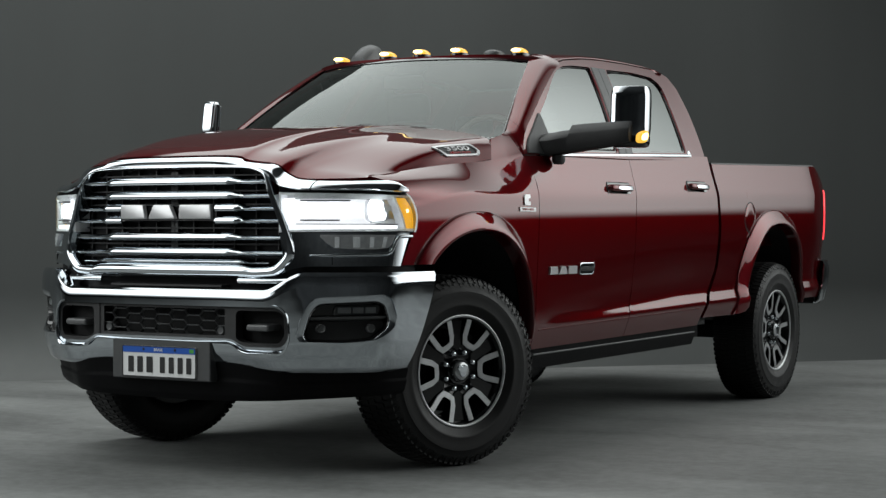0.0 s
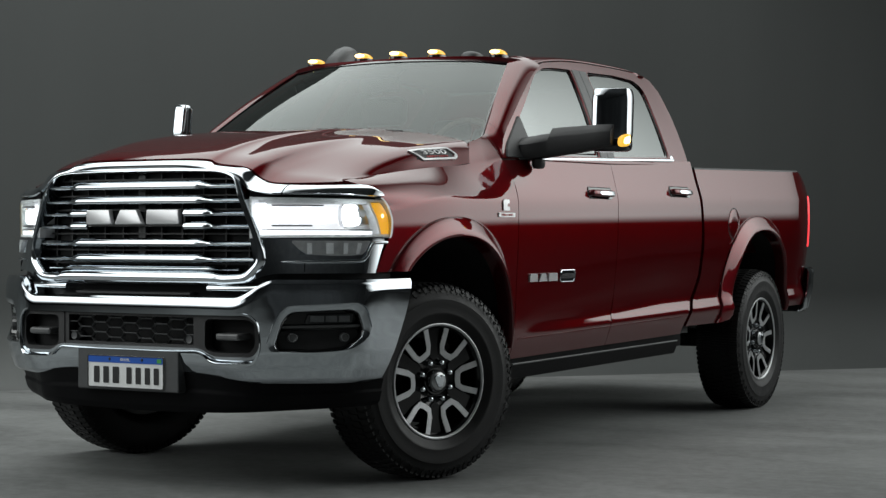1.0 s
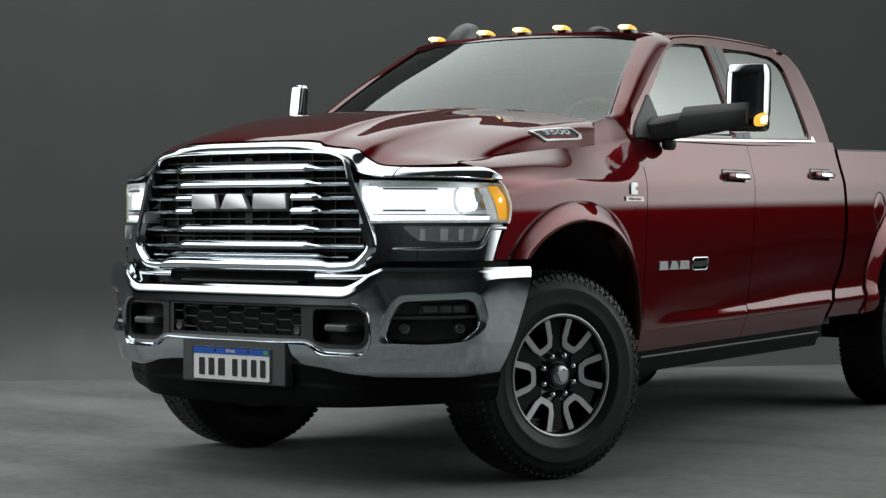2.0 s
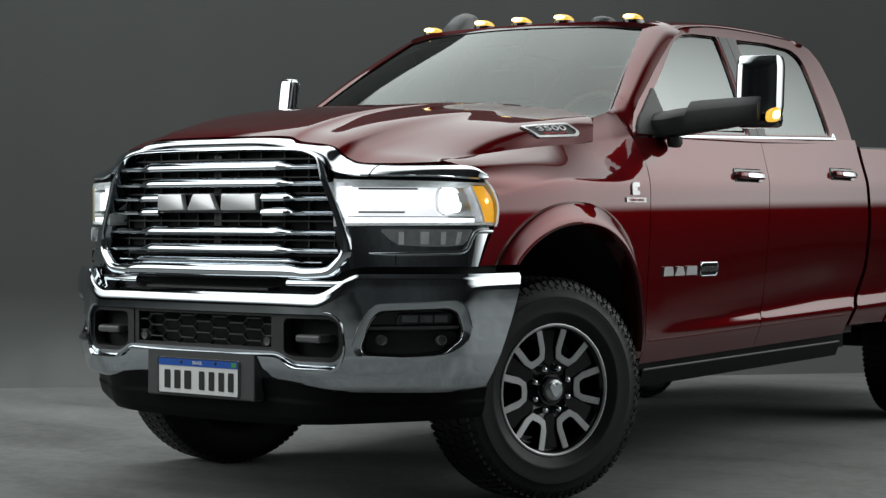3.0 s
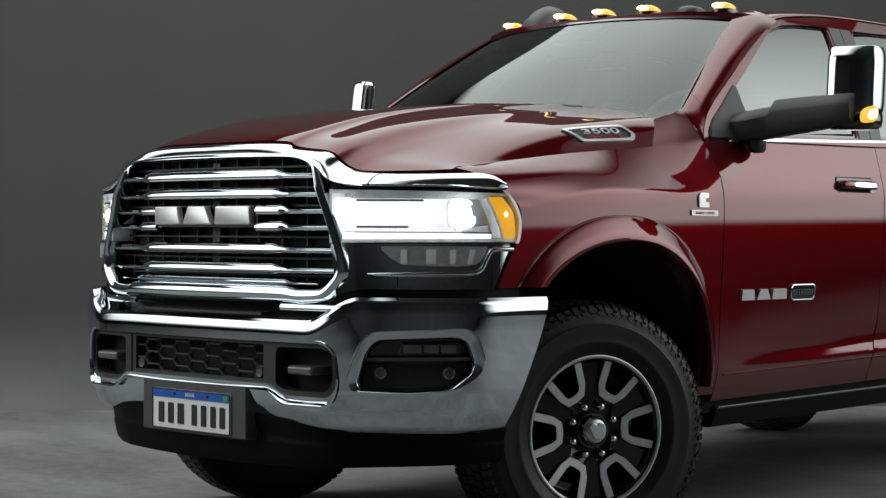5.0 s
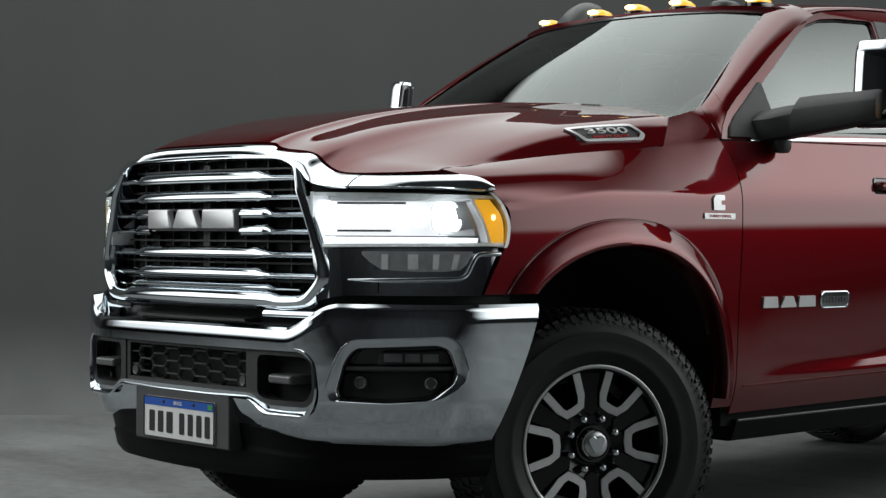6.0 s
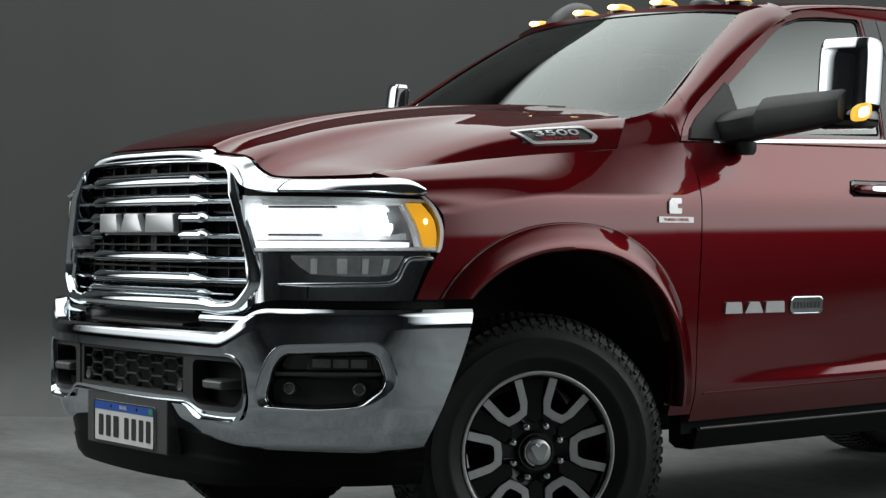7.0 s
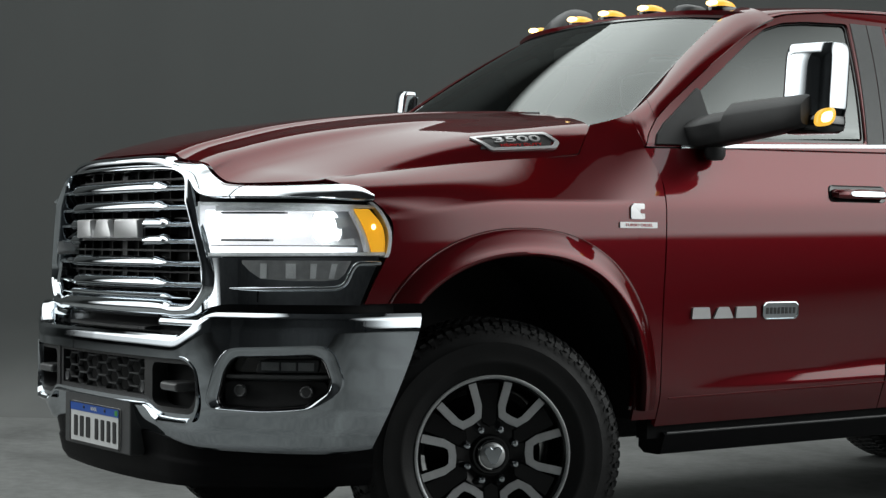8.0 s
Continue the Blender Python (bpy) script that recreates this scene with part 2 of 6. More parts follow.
def thick(V, F, t):
    """Give a sheet its thickness, away from the side it faces, with square edges."""
    P = np.array(V, float)
    N = np.zeros_like(P)
    edges = {}
    for f in F:
        n = np.cross(P[f[1]] - P[f[0]], P[f[2]] - P[f[0]]) + (np.cross(P[f[2]] - P[f[0]], P[f[3]] - P[f[0]]) if len(f) > 3 else 0)
        n = n / (np.linalg.norm(n) + 1e-12)
        for k, i in enumerate(f):
            N[i] += n
            e = (i, f[(k + 1) % len(f)])
            if (e[1], e[0]) in edges:
                del edges[(e[1], e[0])]
            else:
                edges[e] = 1
    N /= np.linalg.norm(N, axis=1, keepdims=True) + 1e-12
    n = len(P)
    W = [tuple(p) for p in P] + [tuple(p) for p in P - N * t]
    return W, list(F) + [tuple(i + n for i in reversed(f)) for f in F] + [(b, a, a + n, b + n) for a, b in edges]


def faced(V, F, out):
    """Turn the sheet so that its mean normal looks along out."""
    n = Vector((0, 0, 0))
    for f in F:
        p = [Vector(V[i]) for i in f[:4]]
        n += (p[1] - p[0]).cross(p[2] - p[0])
    return [tuple(reversed(f)) for f in F] if n.dot(Vector(out)) < 0 else F


def grid(fn, us, vs):
    V = [fn(u, v) for v in vs for u in us]
    n = len(us)
    F = [(j * n + i, j * n + i + 1, (j + 1) * n + i + 1, (j + 1) * n + i) for j in range(len(vs) - 1) for i in range(n - 1)]
    return V, F


def flip(VF, s):
    """The same mesh on the other side of the truck for s = -1."""
    V, F = VF
    if s > 0:
        return V, F
    return [(-v[0], v[1], v[2]) for v in V], [tuple(reversed(f)) for f in F]


def join(*parts):
    V, F = [], []
    for v, f in parts:
        o = len(V)
        V += list(v)
        F += [tuple(i + o for i in q) for q in f]
    return V, F


def loft(loops, closed=True, caps=True):
    n = len(loops[0])
    V = [p for l in loops for p in l]
    F = []
    for j in range(len(loops) - 1):
        for i in range(n if closed else n - 1):
            k = (i + 1) % n
            F.append((j * n + i, j * n + k, (j + 1) * n + k, (j + 1) * n + i))
    if caps:
        F.append(tuple(reversed(range(n))))
        F.append(tuple(range((len(loops) - 1) * n, len(loops) * n)))
    return V, F


def prism(poly, fn, a, b):
    """A plane outline pushed from depth a to depth b; fn(p, q, depth) lays it into the world."""
    return loft([[fn(p, q, a) for p, q in poly], [fn(p, q, b) for p, q in poly]])


def box(x0, x1, y0, y1, z0, z1):
    V = [(x, y, z) for z in (z0, z1) for y in (y0, y1) for x in (x0, x1)]
    return V, [(0, 2, 3, 1), (4, 5, 7, 6), (0, 1, 5, 4), (2, 6, 7, 3), (0, 4, 6, 2), (1, 3, 7, 5)]


def rounded(poly, r, n=5):
    """A polygon with its corners rounded."""
    out = []
    for i, p in enumerate(poly):
        a, b, c = Vector(poly[i - 1]), Vector(p), Vector(poly[(i + 1) % len(poly)])
        d1, d2 = (a - b), (c - b)
        k = min(r, d1.length * 0.45, d2.length * 0.45)
        s, e = b + d1.normalized() * k, b + d2.normalized() * k
        for j in range(n + 1):
            t = j / n
            q = s * (1 - t) ** 2 + b * 2 * t * (1 - t) + e * t * t
            out.append((q.x, q.y))
    return out


def tube(path, r, n=8, caps=True):
    P = [Vector(p) for p in path]
    loops = []
    for i, p in enumerate(P):
        d = (P[min(i + 1, len(P) - 1)] - P[max(i - 1, 0)]).normalized()
        u = d.cross(Vector((0, 0, 1)))
        u = u.normalized() if u.length > 1e-4 else Vector((1, 0, 0))
        w = u.cross(d)
        rr = r[i] if isinstance(r, (list, tuple)) else r
        loops.append([tuple(p + u * rr * math.cos(2 * math.pi * k / n) + w * rr * math.sin(2 * math.pi * k / n)) for k in range(n)])
    return loft(loops, True, caps)


def spun(profile, n=48, a0=0.0):
    """A profile of (axial, radius) spun round the x axis."""
    loops = [[(ax, r * math.cos(a0 + 2 * math.pi * k / n), r * math.sin(a0 + 2 * math.pi * k / n)) for k in range(n)] for ax, r in profile]
    return loft(loops, True, False)


def moved(VF, m):
    V, F = VF
    return [tuple(m @ Vector(v)) for v in V], F


def crom(pts, t):
    """A smooth curve through points, t from 0 to 1."""
    n = len(pts) - 1
    s = min(max(t, 0.0), 1.0) * n
    i = min(int(s), n - 1)
    f = s - i
    p = [Vector(pts[max(0, min(n, i + k))]) for k in (-1, 0, 1, 2)]
    return 0.5 * (2 * p[1] + (p[2] - p[0]) * f + (2 * p[0] - 5 * p[1] + 4 * p[2] - p[3]) * f * f + (3 * p[1] - p[0] - 3 * p[2] + p[3]) * f ** 3)


def hermite(xs, ys, x):
    """Smooth interpolation of a table."""
    if x <= xs[0]:
        return ys[0]
    if x >= xs[-1]:
        return ys[-1]
    i = int(np.searchsorted(xs, x)) - 1

    def slope(k):
        if k == 0 or k == len(xs) - 1:
            return (ys[min(k + 1, len(xs) - 1)] - ys[max(k - 1, 0)]) / (xs[min(k + 1, len(xs) - 1)] - xs[max(k - 1, 0)])
        return (ys[k + 1] - ys[k - 1]) / (xs[k + 1] - xs[k - 1])

    h = xs[i + 1] - xs[i]
    t = (x - xs[i]) / h
    m0, m1 = slope(i) * h, slope(i + 1) * h
    return (2 * t ** 3 - 3 * t * t + 1) * ys[i] + (t ** 3 - 2 * t * t + t) * m0 + (3 * t * t - 2 * t ** 3) * ys[i + 1] + (t ** 3 - t * t) * m1


def sstep(a, b, x):
    t = min(max((x - a) / (b - a), 0.0), 1.0)
    return t * t * (3 - 2 * t)


def span(a, b, n):
    return [a + (b - a) * i / (n - 1) for i in range(n)]


def lettering(name, text, height, mat, parent, lay, depth=0.002, wide=1.0):
    """Raised letters: lay(p, q, d) places the plane of the text, p along, q up."""
    cu = bpy.data.curves.new(name, "FONT")
    cu.body, cu.align_x, cu.align_y, cu.extrude, cu.offset = text, "CENTER", "CENTER", 0.1, 0.012
    ob = new(name, cu)
    me = bpy.data.meshes.new_from_object(ob.evaluated_get(bpy.context.evaluated_depsgraph_get()))
    bpy.data.objects.remove(ob)
    zs = [v.co.y for v in me.vertices]
    k = height / (max(zs) - min(zs))
    mid = (max(zs) + min(zs)) / 2
    V = [lay(v.co.x * k * wide, (v.co.y - mid) * k, (v.co.z + 0.1) / 0.2 * depth) for v in me.vertices]
    F = [tuple(p.vertices) for p in me.polygons]
    bpy.data.meshes.remove(me)
    return part(name, (V, F), mat, parent, smooth=None)


def row_grid(poly, fn, nu=14, nv=14):
    """A sheet that fills a plane outline row by row, laid by fn(p, q)."""
    zs = [q for _, q in poly]

    def ends(q):
        xs = []
        for i, a in enumerate(poly):
            b = poly[(i + 1) % len(poly)]
            if (a[1] - q) * (b[1] - q) <= 0 and a[1] != b[1]:
                xs.append(a[0] + (b[0] - a[0]) * (q - a[1]) / (b[1] - a[1]))
        return min(xs), max(xs)

    def at(u, v):
        q = min(zs) + 1e-4 + (max(zs) - min(zs) - 2e-4) * v
        a, b = ends(q)
        return fn(a + (b - a) * u, q)
    return grid(at, span(0, 1, nu), span(0, 1, nv))


def carve(ob, *cutters):
    """Cut openings out of a part and bake the result into its mesh."""
    made = []
    for V, F in cutters:
        c = new("cutter", mesh_from("cutter", V, F, M_DARK, None))
        bm = bmesh.new()
        bm.from_mesh(c.data)
        bmesh.ops.recalc_face_normals(bm, faces=bm.faces)
        bm.to_mesh(c.data)
        bm.free()
        made.append(c)
        md = ob.modifiers.new("cut", "BOOLEAN")
        md.operation, md.solver, md.object = "DIFFERENCE", "EXACT", c
    me = bpy.data.meshes.new_from_object(ob.evaluated_get(bpy.context.evaluated_depsgraph_get()))
    ob.modifiers.clear()
    ob.data = me
    me.polygons.foreach_set("use_smooth", [True] * len(me.polygons))
    me.set_sharp_from_angle(angle=radians(35))
    for c in made:
        bpy.data.objects.remove(c)
    return ob


# ---- the studio ----
A_DIR, B_DIR = Vector((0.65, 0.76, 0)), Vector((0.76, -0.65, 0))
ROOM_O = Vector((-4.36, 2.55, 0))
ROOM_H, A0, A1, B1, COVE = 8.3, -13.0, 14.0, 19.0, 0.6


def room(a, b, z):
    p = ROOM_O + A_DIR * a + B_DIR * b
    return (p.x, p.y, z)


fl = part("floor", join(([room(A0, COVE, 0), room(A1, COVE, 0), room(A1, B1, 0), room(A0, B1, 0),
                          room(A0, COVE, -0.1), room(A1, COVE, -0.1), room(A1, B1, -0.1), room(A0, B1, -0.1)],
                         [(0, 3, 2, 1), (4, 5, 6, 7), (0, 1, 5, 4), (1, 2, 6, 5), (2, 3, 7, 6), (3, 0, 4, 7)])), M_FLOOR, smooth=None)
tagged(fl, "grey painted concrete studio floor with faint drag marks", "floor", kind="structure")
prof = [(COVE - COVE * math.sin(a), COVE - COVE * math.cos(a)) for a in span(0, math.pi / 2, 24)] + [(0.0, ROOM_H)]
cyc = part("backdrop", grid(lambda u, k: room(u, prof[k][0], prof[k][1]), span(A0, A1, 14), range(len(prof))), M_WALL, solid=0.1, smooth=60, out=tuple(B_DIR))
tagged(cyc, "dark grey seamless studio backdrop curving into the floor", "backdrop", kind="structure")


def wall_slab(name, a0, a1, b0, b1):
    V = [room(a, b, z) for z in (-0.1, ROOM_H) for a, b in ((a0, b0), (a1, b0), (a1, b1), (a0, b1))]
    w = part(name, (V, [(3, 2, 1, 0), (4, 5, 6, 7), (0, 1, 5, 4), (1, 2, 6, 5), (2, 3, 7, 6), (3, 0, 4, 7)]), M_DARK, smooth=None)
    tagged(w, "matt dark grey studio wall", "wall", kind="structure")


wall_slab("wall_east", A1, A1 + 0.15, -0.1, B1)
wall_slab("wall_west", A0 - 0.15, A0, -0.1, B1)
wall_slab("wall_south", A0 - 0.15, A1 + 0.15, B1, B1 + 0.15)
V = [room(a, b, z) for z in (ROOM_H, ROOM_H + 0.15) for a, b in ((A0 - 0.15, -0.1), (A1 + 0.15, -0.1), (A1 + 0.15, B1 + 0.15), (A0 - 0.15, B1 + 0.15))]
ce = part("ceiling", (V, [(3, 2, 1, 0), (4, 5, 6, 7), (0, 1, 5, 4), (1, 2, 6, 5), (2, 3, 7, 6), (3, 0, 4, 7)]), M_DARK, smooth=None)
tagged(ce, "matt dark grey studio ceiling", "ceiling", kind="structure")


def softbox(name, m, sx, sy, label, legs=0.0):
    """A shallow black fabric box open towards its lamp, on poles or hung from the ceiling."""
    root = tagged(new(name), label, "softbox")
    root.matrix_world = m
    t, d = 0.04, 0.25
    back = box(-sx / 2 - t, sx / 2 + t, -sy / 2 - t, sy / 2 + t, d, d + 0.03)
    part("back_cloth", back, M_CLOTH, root)
    for nm, b in (("rim_long", box(-sx / 2 - t, -sx / 2, -sy / 2 - t, sy / 2 + t, 0.0, d)), ("rim_long", box(sx / 2, sx / 2 + t, -sy / 2 - t, sy / 2 + t, 0.0, d)),
                  ("rim_short", box(-sx / 2, sx / 2, -sy / 2 - t, -sy / 2, 0.0, d)), ("rim_short", box(-sx / 2, sx / 2, sy / 2, sy / 2 + t, 0.0, d))):
        part(nm, b, M_CLOTH, root)
    return root


top_box = softbox("overhead_softbox", pose(*TOP_C), TOP_SX, TOP_SY, "large black fabric softbox hung over the truck")
for hx in (-1.8, 1.8):
    for hy in (-5.0, 5.0):
        part("hanger", tube([(hx, hy, 0.28), (hx, hy, ROOM_H - TOP_C[2])], 0.015, 8), M_DARK, top_box)


def pole_path(eye, target, x, up):
    """An upright pole from the floor to the back of a leaning softbox, in the softbox's own space."""
    m = look(eye, target)
    top = m @ Vector((x, up, 0.3))
    return [tuple(m.inverted() @ p) for p in (Vector((top.x, top.y, 0.0)), top)]


for nm, eye, target, sx, sy, lb in (("side_softbox", SIDE_C, SIDE_T, SIDE_SX, SIDE_SY, "tall black fabric softbox leaning in on poles"),
                                    ("front_softbox", FRONT_C, FRONT_T, FRONT_SX, FRONT_SY, "black fabric softbox on two tall poles")):
    sb = softbox(nm, look(eye, target), sx, sy, lb)
    for hx in (-sx * 0.42, sx * 0.42):
        part("pole", tube(pole_path(eye, target, hx, 1.0), 0.025, 8), M_CLOTH, sb)

# ---- the truck: shared shape ----
truck = tagged(new("pickup_truck"), "glossy dark red crew-cab pickup truck with chrome front, lamps lit", "pickup truck")
RAKE = 0.018
SZ = [0.46, 0.54, 0.582, 0.600, 0.645, 0.70, 0.80, 0.93, 1.06, 1.16, 1.205, 1.232, 1.34, 1.40, 1.46]
SXF = [0.940, 0.968, 0.978, 0.980, 0.982, 0.984, 0.988, 0.993, 0.9965, 0.9955, 0.9935, 0.9890, 0.962, 0.947, 0.930]


def side_x(y, z):
    """Half width of the body side at y, z."""
    k = z - RAKE * (y - 0.8)
    x = hermite(SZ, SXF, k)
    # a scallop above the sill line that widens rearwards
    h = 0.008 + 0.052 * min(max((y - 0.72) / 1.6, 0.0), 1.0)
    if y > 0.7 and k > 0.592:
        t = (k - 0.592) / h
        x -= 0.42 * h * (t - 0.5 * t * t * 0.3 if t < 1 else 0.85) * (1 - sstep(0.592 + h, 1.0, k))
    if y < 1.0:
        x -= 0.020 * (1 - sstep(0.58, 1.0, y)) * sstep(0.2, 0.5, y) * sstep(1.26, 1.40, z)
    if y < 0.1:
        x -= 0.055 * ((0.1 - y) / 0.55) ** 2
    if y > 4.3:
        x -= 0.06 * ((y - 4.3) / 0.55) ** 2.5
    return x


def belt(y):
    return 1.398 + 0.032 * (y - 0.8)


def green_x(z):
    """Half width of the glass house at z."""
    return 0.947 - 0.40 * (z - 1.41) - 0.24 * max(0.0, z - 1.41) ** 2


def arch(yc, zc, a, b, n, th):
    c, s = math.cos(th), math.sin(th)
    return yc + a * math.copysign(abs(c) ** (2 / n), c), zc + b * math.copysign(abs(s) ** (2 / n), s)


def arch_z(yc, zc, a, b, n, y):
    t = abs((y - yc) / a)
    return zc + b * (1 - t ** n) ** (1 / n) if t < 1 else None


FA = (0.03, 0.57, 0.47, 0.466, 2.25)
FO = (0.035, 0.57, 0.545, 0.556, 2.25)
RA = (3.755, 0.58, 0.47, 0.495, 2.3)
RO = (3.74, 0.58, 0.565, 0.587, 2.25)

# hood and fender sections: half profiles from the centre to the fender line, front to rear
HY = [-0.84, -0.50, -0.10, 0.25, 0.42]
H_X = [(0, 0.335, 0.370, 0.515, 0.560, 0.610, 0.765, 0.812), (0, 0.335, 0.37, 0.52, 0.57, 0.64, 0.775, 0.824),
       (0, 0.335, 0.37, 0.53, 0.59, 0.67, 0.802, 0.854), (0, 0.335, 0.37, 0.54, 0.61, 0.69, 0.828, 0.884), (0, 0.335, 0.37, 0.55, 0.62, 0.70, 0.846, 0.900)]
H_Z = [(1.372, 1.371, 1.348, 1.334, 1.292, 1.268, 1.262, 1.268), (1.463, 1.461, 1.440, 1.420, 1.382, 1.354, 1.317, 1.280),
       (1.518, 1.516, 1.500, 1.480, 1.456, 1.437, 1.403, 1.322), (1.540, 1.539, 1.526, 1.503, 1.490, 1.478, 1.449, 1.350), (1.546, 1.545, 1.535, 1.520, 1.510, 1.498, 1.466, 1.368)]


def front_y(x):
    """The curve of the hood's front edge in plan."""
    return hermite([0, 0.2, 0.34, 0.455, 0.53, 0.61, 0.69, 0.765, 0.812], [-0.852, -0.848, -0.838, -0.826, -0.812, -0.788, -0.740, -0.662, -0.585], abs(x))


def hood_pt(u, v):
    """u: 0 at the centre, 1 at the fender line; v: 0 at the front, 1 at the windscreen."""
    y = HY[0] + (HY[-1] - HY[0]) * v
    px = [hermite(HY, [h[k] for h in H_X], y) for k in range(8)]
    pz = [hermite(HY, [h[k] for h in H_Z], y) for k in range(8)]
    p = Vector((0, 0, 0))
    # plane facets with softened creases
    for k in range(9):
        q = min(max(abs(u + (k - 4) * 0.0125), 0.0), 1.0) * 7
        j = min(int(q), 6)
        p += Vector((px[j] + (px[j + 1] - px[j]) * (q - j), 0, pz[j] + (pz[j + 1] - pz[j]) * (q - j))) / 9
    e = sstep(0.93, 1.0, u)
    p = p * (1 - e) + Vector((px[7] + (u - 1) * 7 * (px[7] - px[6]), 0, pz[7] + (u - 1) * 7 * (pz[7] - pz[6]))) * e
    p.x *= sstep(-0.02, 0.05, u) if u < 0.05 else 1.0
    yy = y + (front_y(p.x) - HY[0]) * (1 - v) ** 1.6 + v * (0.10 - 0.10 * (p.x / 0.8) ** 2 - 0.075 * max(0.0, p.x - 0.846) / 0.054)
    drop = 0.014 * max(0.0, 1 - v / 0.08) ** 2 * (1 - 0.6 * sstep(0.70, 0.9, u))
    return (p.x, yy, p.z - drop)


def fender_edge(y):
    """The line between hood and fender."""
    ys = [-0.6, -0.5, -0.1, 0.25, 0.33, 0.607]
    return hermite(ys, [0.815, 0.826, 0.857, 0.888, 0.896, 0.926], y), hermite(ys, [1.264, 1.277, 1.325, 1.356, 1.365, 1.398], y)


DOOR_F = lambda z: 0.602 + 0.010 * sstep(0.8, 1.2, z) - 0.045 * sstep(1.27, 1.43, z)  # noqa: E731


def wing_front(z):
    """The wing's front edge, round the end of the headlamp."""
    return hermite([0.893, 0.95, 1.016, 1.06, 1.10, 1.14, 1.17, 1.20, 1.235, 1.27], [-0.502, -0.478, -0.444, -0.425, -0.416, -0.420, -0.440, -0.474, -0.522, -0.585], z)


def fender_pt(y, t):
    """From the bottom edge (0) to the hood line or cowl (1)."""
    za = 1.16 + 0.048 * sstep(-0.42, 0.0, y)
    if y < -0.435:
        z0 = 0.893
    elif y < FA[0] + FA[2] - 0.003:
        z0 = max(arch_z(*FA, min(max(y, FA[0] - FA[2] + 0.002), FA[0] + FA[2] - 0.002)), 0.893 if y < -0.30 else 0.5)
    else:
        z0 = 0.50
    lead = max(0.0, (-0.30 - y) / 0.152)
    tongue = -0.132 * lead
    if t < 0.6:
        z = z0 + (za - z0) * t / 0.6
        y += (wing_front(z) + 0.452) * lead
        y += (DOOR_F(z) - 0.602) * max(0.0, y - 0.46) / 0.147
        return (side_x(y, z), y, z)
    f = (t - 0.6) / 0.4
    yt = y + tongue
    xb, zb = fender_edge(yt)
    xa = side_x(y, za)
    cx, cz = xa - 0.008 - 0.046 * sstep(-0.42, 0.0, y) + 0.035 * sstep(0.30, 0.60, y), za + (zb - za) * (0.80 - 0.25 * sstep(-0.55, 0.15, y) - 0.03 * sstep(0.30, 0.60, y))
    x = xa * (1 - f) ** 2 + cx * 2 * f * (1 - f) + xb * f * f
    z = za * (1 - f) ** 2 + cz * 2 * f * (1 - f) + zb * f * f
    y += (DOOR_F(z) - 0.602) * max(0.0, y - 0.46) / 0.147 + (wing_front(z) + 0.452) * lead
    return (x, y, z)


# the corner between bonnet, windscreen and door, running on as the windscreen pillar: inner and outer edge
PIL_I = [(0.846, 0.409, 1.466), (0.843, 0.500, 1.486), (0.828, 0.582, 1.508), (0.806, 0.640, 1.534), (0.784, 0.697, 1.572), (0.760, 0.770, 1.624), (0.702, 0.965, 1.765), (0.628, 1.200, 1.908), (0.60, 1.30, 1.945)]
PIL_O = [(0.896, 0.324, 1.365), (0.914, 0.450, 1.385), (0.927, 0.567, 1.399), (0.915, 0.598, 1.440), (0.895, 0.645, 1.491), (0.876, 0.718, 1.545), (0.822, 0.955, 1.697), (0.762, 1.212, 1.8435), (0.738, 1.335, 1.8935)]


def corner_pt(s, u):
    """s: along the corner from the bonnet (0) to the roof (8); u: from the outer to the inner edge."""
    o = Vector(fender_pt(0.3245 + 0.13775 * s, 1.0)) if s <= 2.051 else crom(PIL_O, s / 8)
    i = crom(PIL_I, s / 8)
    n = Vector((0.62, -0.25 - 0.37 * sstep(1.0, 4.0, s), 0.50))
    k = sstep(2.5, 5.0, s)
    return tuple(o.lerp(i, u) + n * (0.002 + 0.017 * sstep(1.0, 5.0, s)) * (6.75 * u * u * (1 - u) * (1 - k) + math.sin(math.pi * u) * k))


def welded(VF, tol=4):
    """Join vertices that lie in one place."""
    V, F = VF
    seen, ids, out = {}, [], []
    for v in V:
        key = tuple(round(c, tol) for c in v)
        if key not in seen:
            seen[key] = len(out)
            out.append(v)
        ids.append(seen[key])
    Q = []
    for f in F:
        g = [ids[i] for i in f]
        g = [v for i, v in enumerate(g) if v != g[i - 1]]
        if len(g) > 2:
            Q.append(tuple(g))
    return out, Q


hood = part("hood", grid(lambda u, v: hood_pt(abs(u), v) if u >= 0 else (-hood_pt(-u, v)[0], *hood_pt(-u, v)[1:]), span(-1, 1, 113), span(0, 1, 60)), M_PAINT, truck,
            "dark red bonnet with a raised centre", solid=0.012, out=(0, -0.2, 1), smooth=40)

# panels of the left side, mirrored for the right
ARCH_T = [math.pi - a for a in span(0.02, math.pi - 0.02, 42)]
f_cols = sorted(set([round(y, 4) for y in [0.3245] + span(-0.452, -0.30, 12) + [arch(*FA, t)[0] for t in ARCH_T if arch(*FA, t)[0] > -0.30] + span(0.4985, 0.600, 10) + span(-0.29, 0.45, 44)]))
SPLIT = lambda z: 1.655 + 0.045 * sstep(0.55, 0.75, z) + 0.012 * sstep(1.0, 1.3, z)  # noqa: E731
CABR = lambda z: 2.655 + 0.19 * sstep(0.50, 0.85, z) - 0.045 * sstep(1.0, 1.42, z)  # noqa: E731


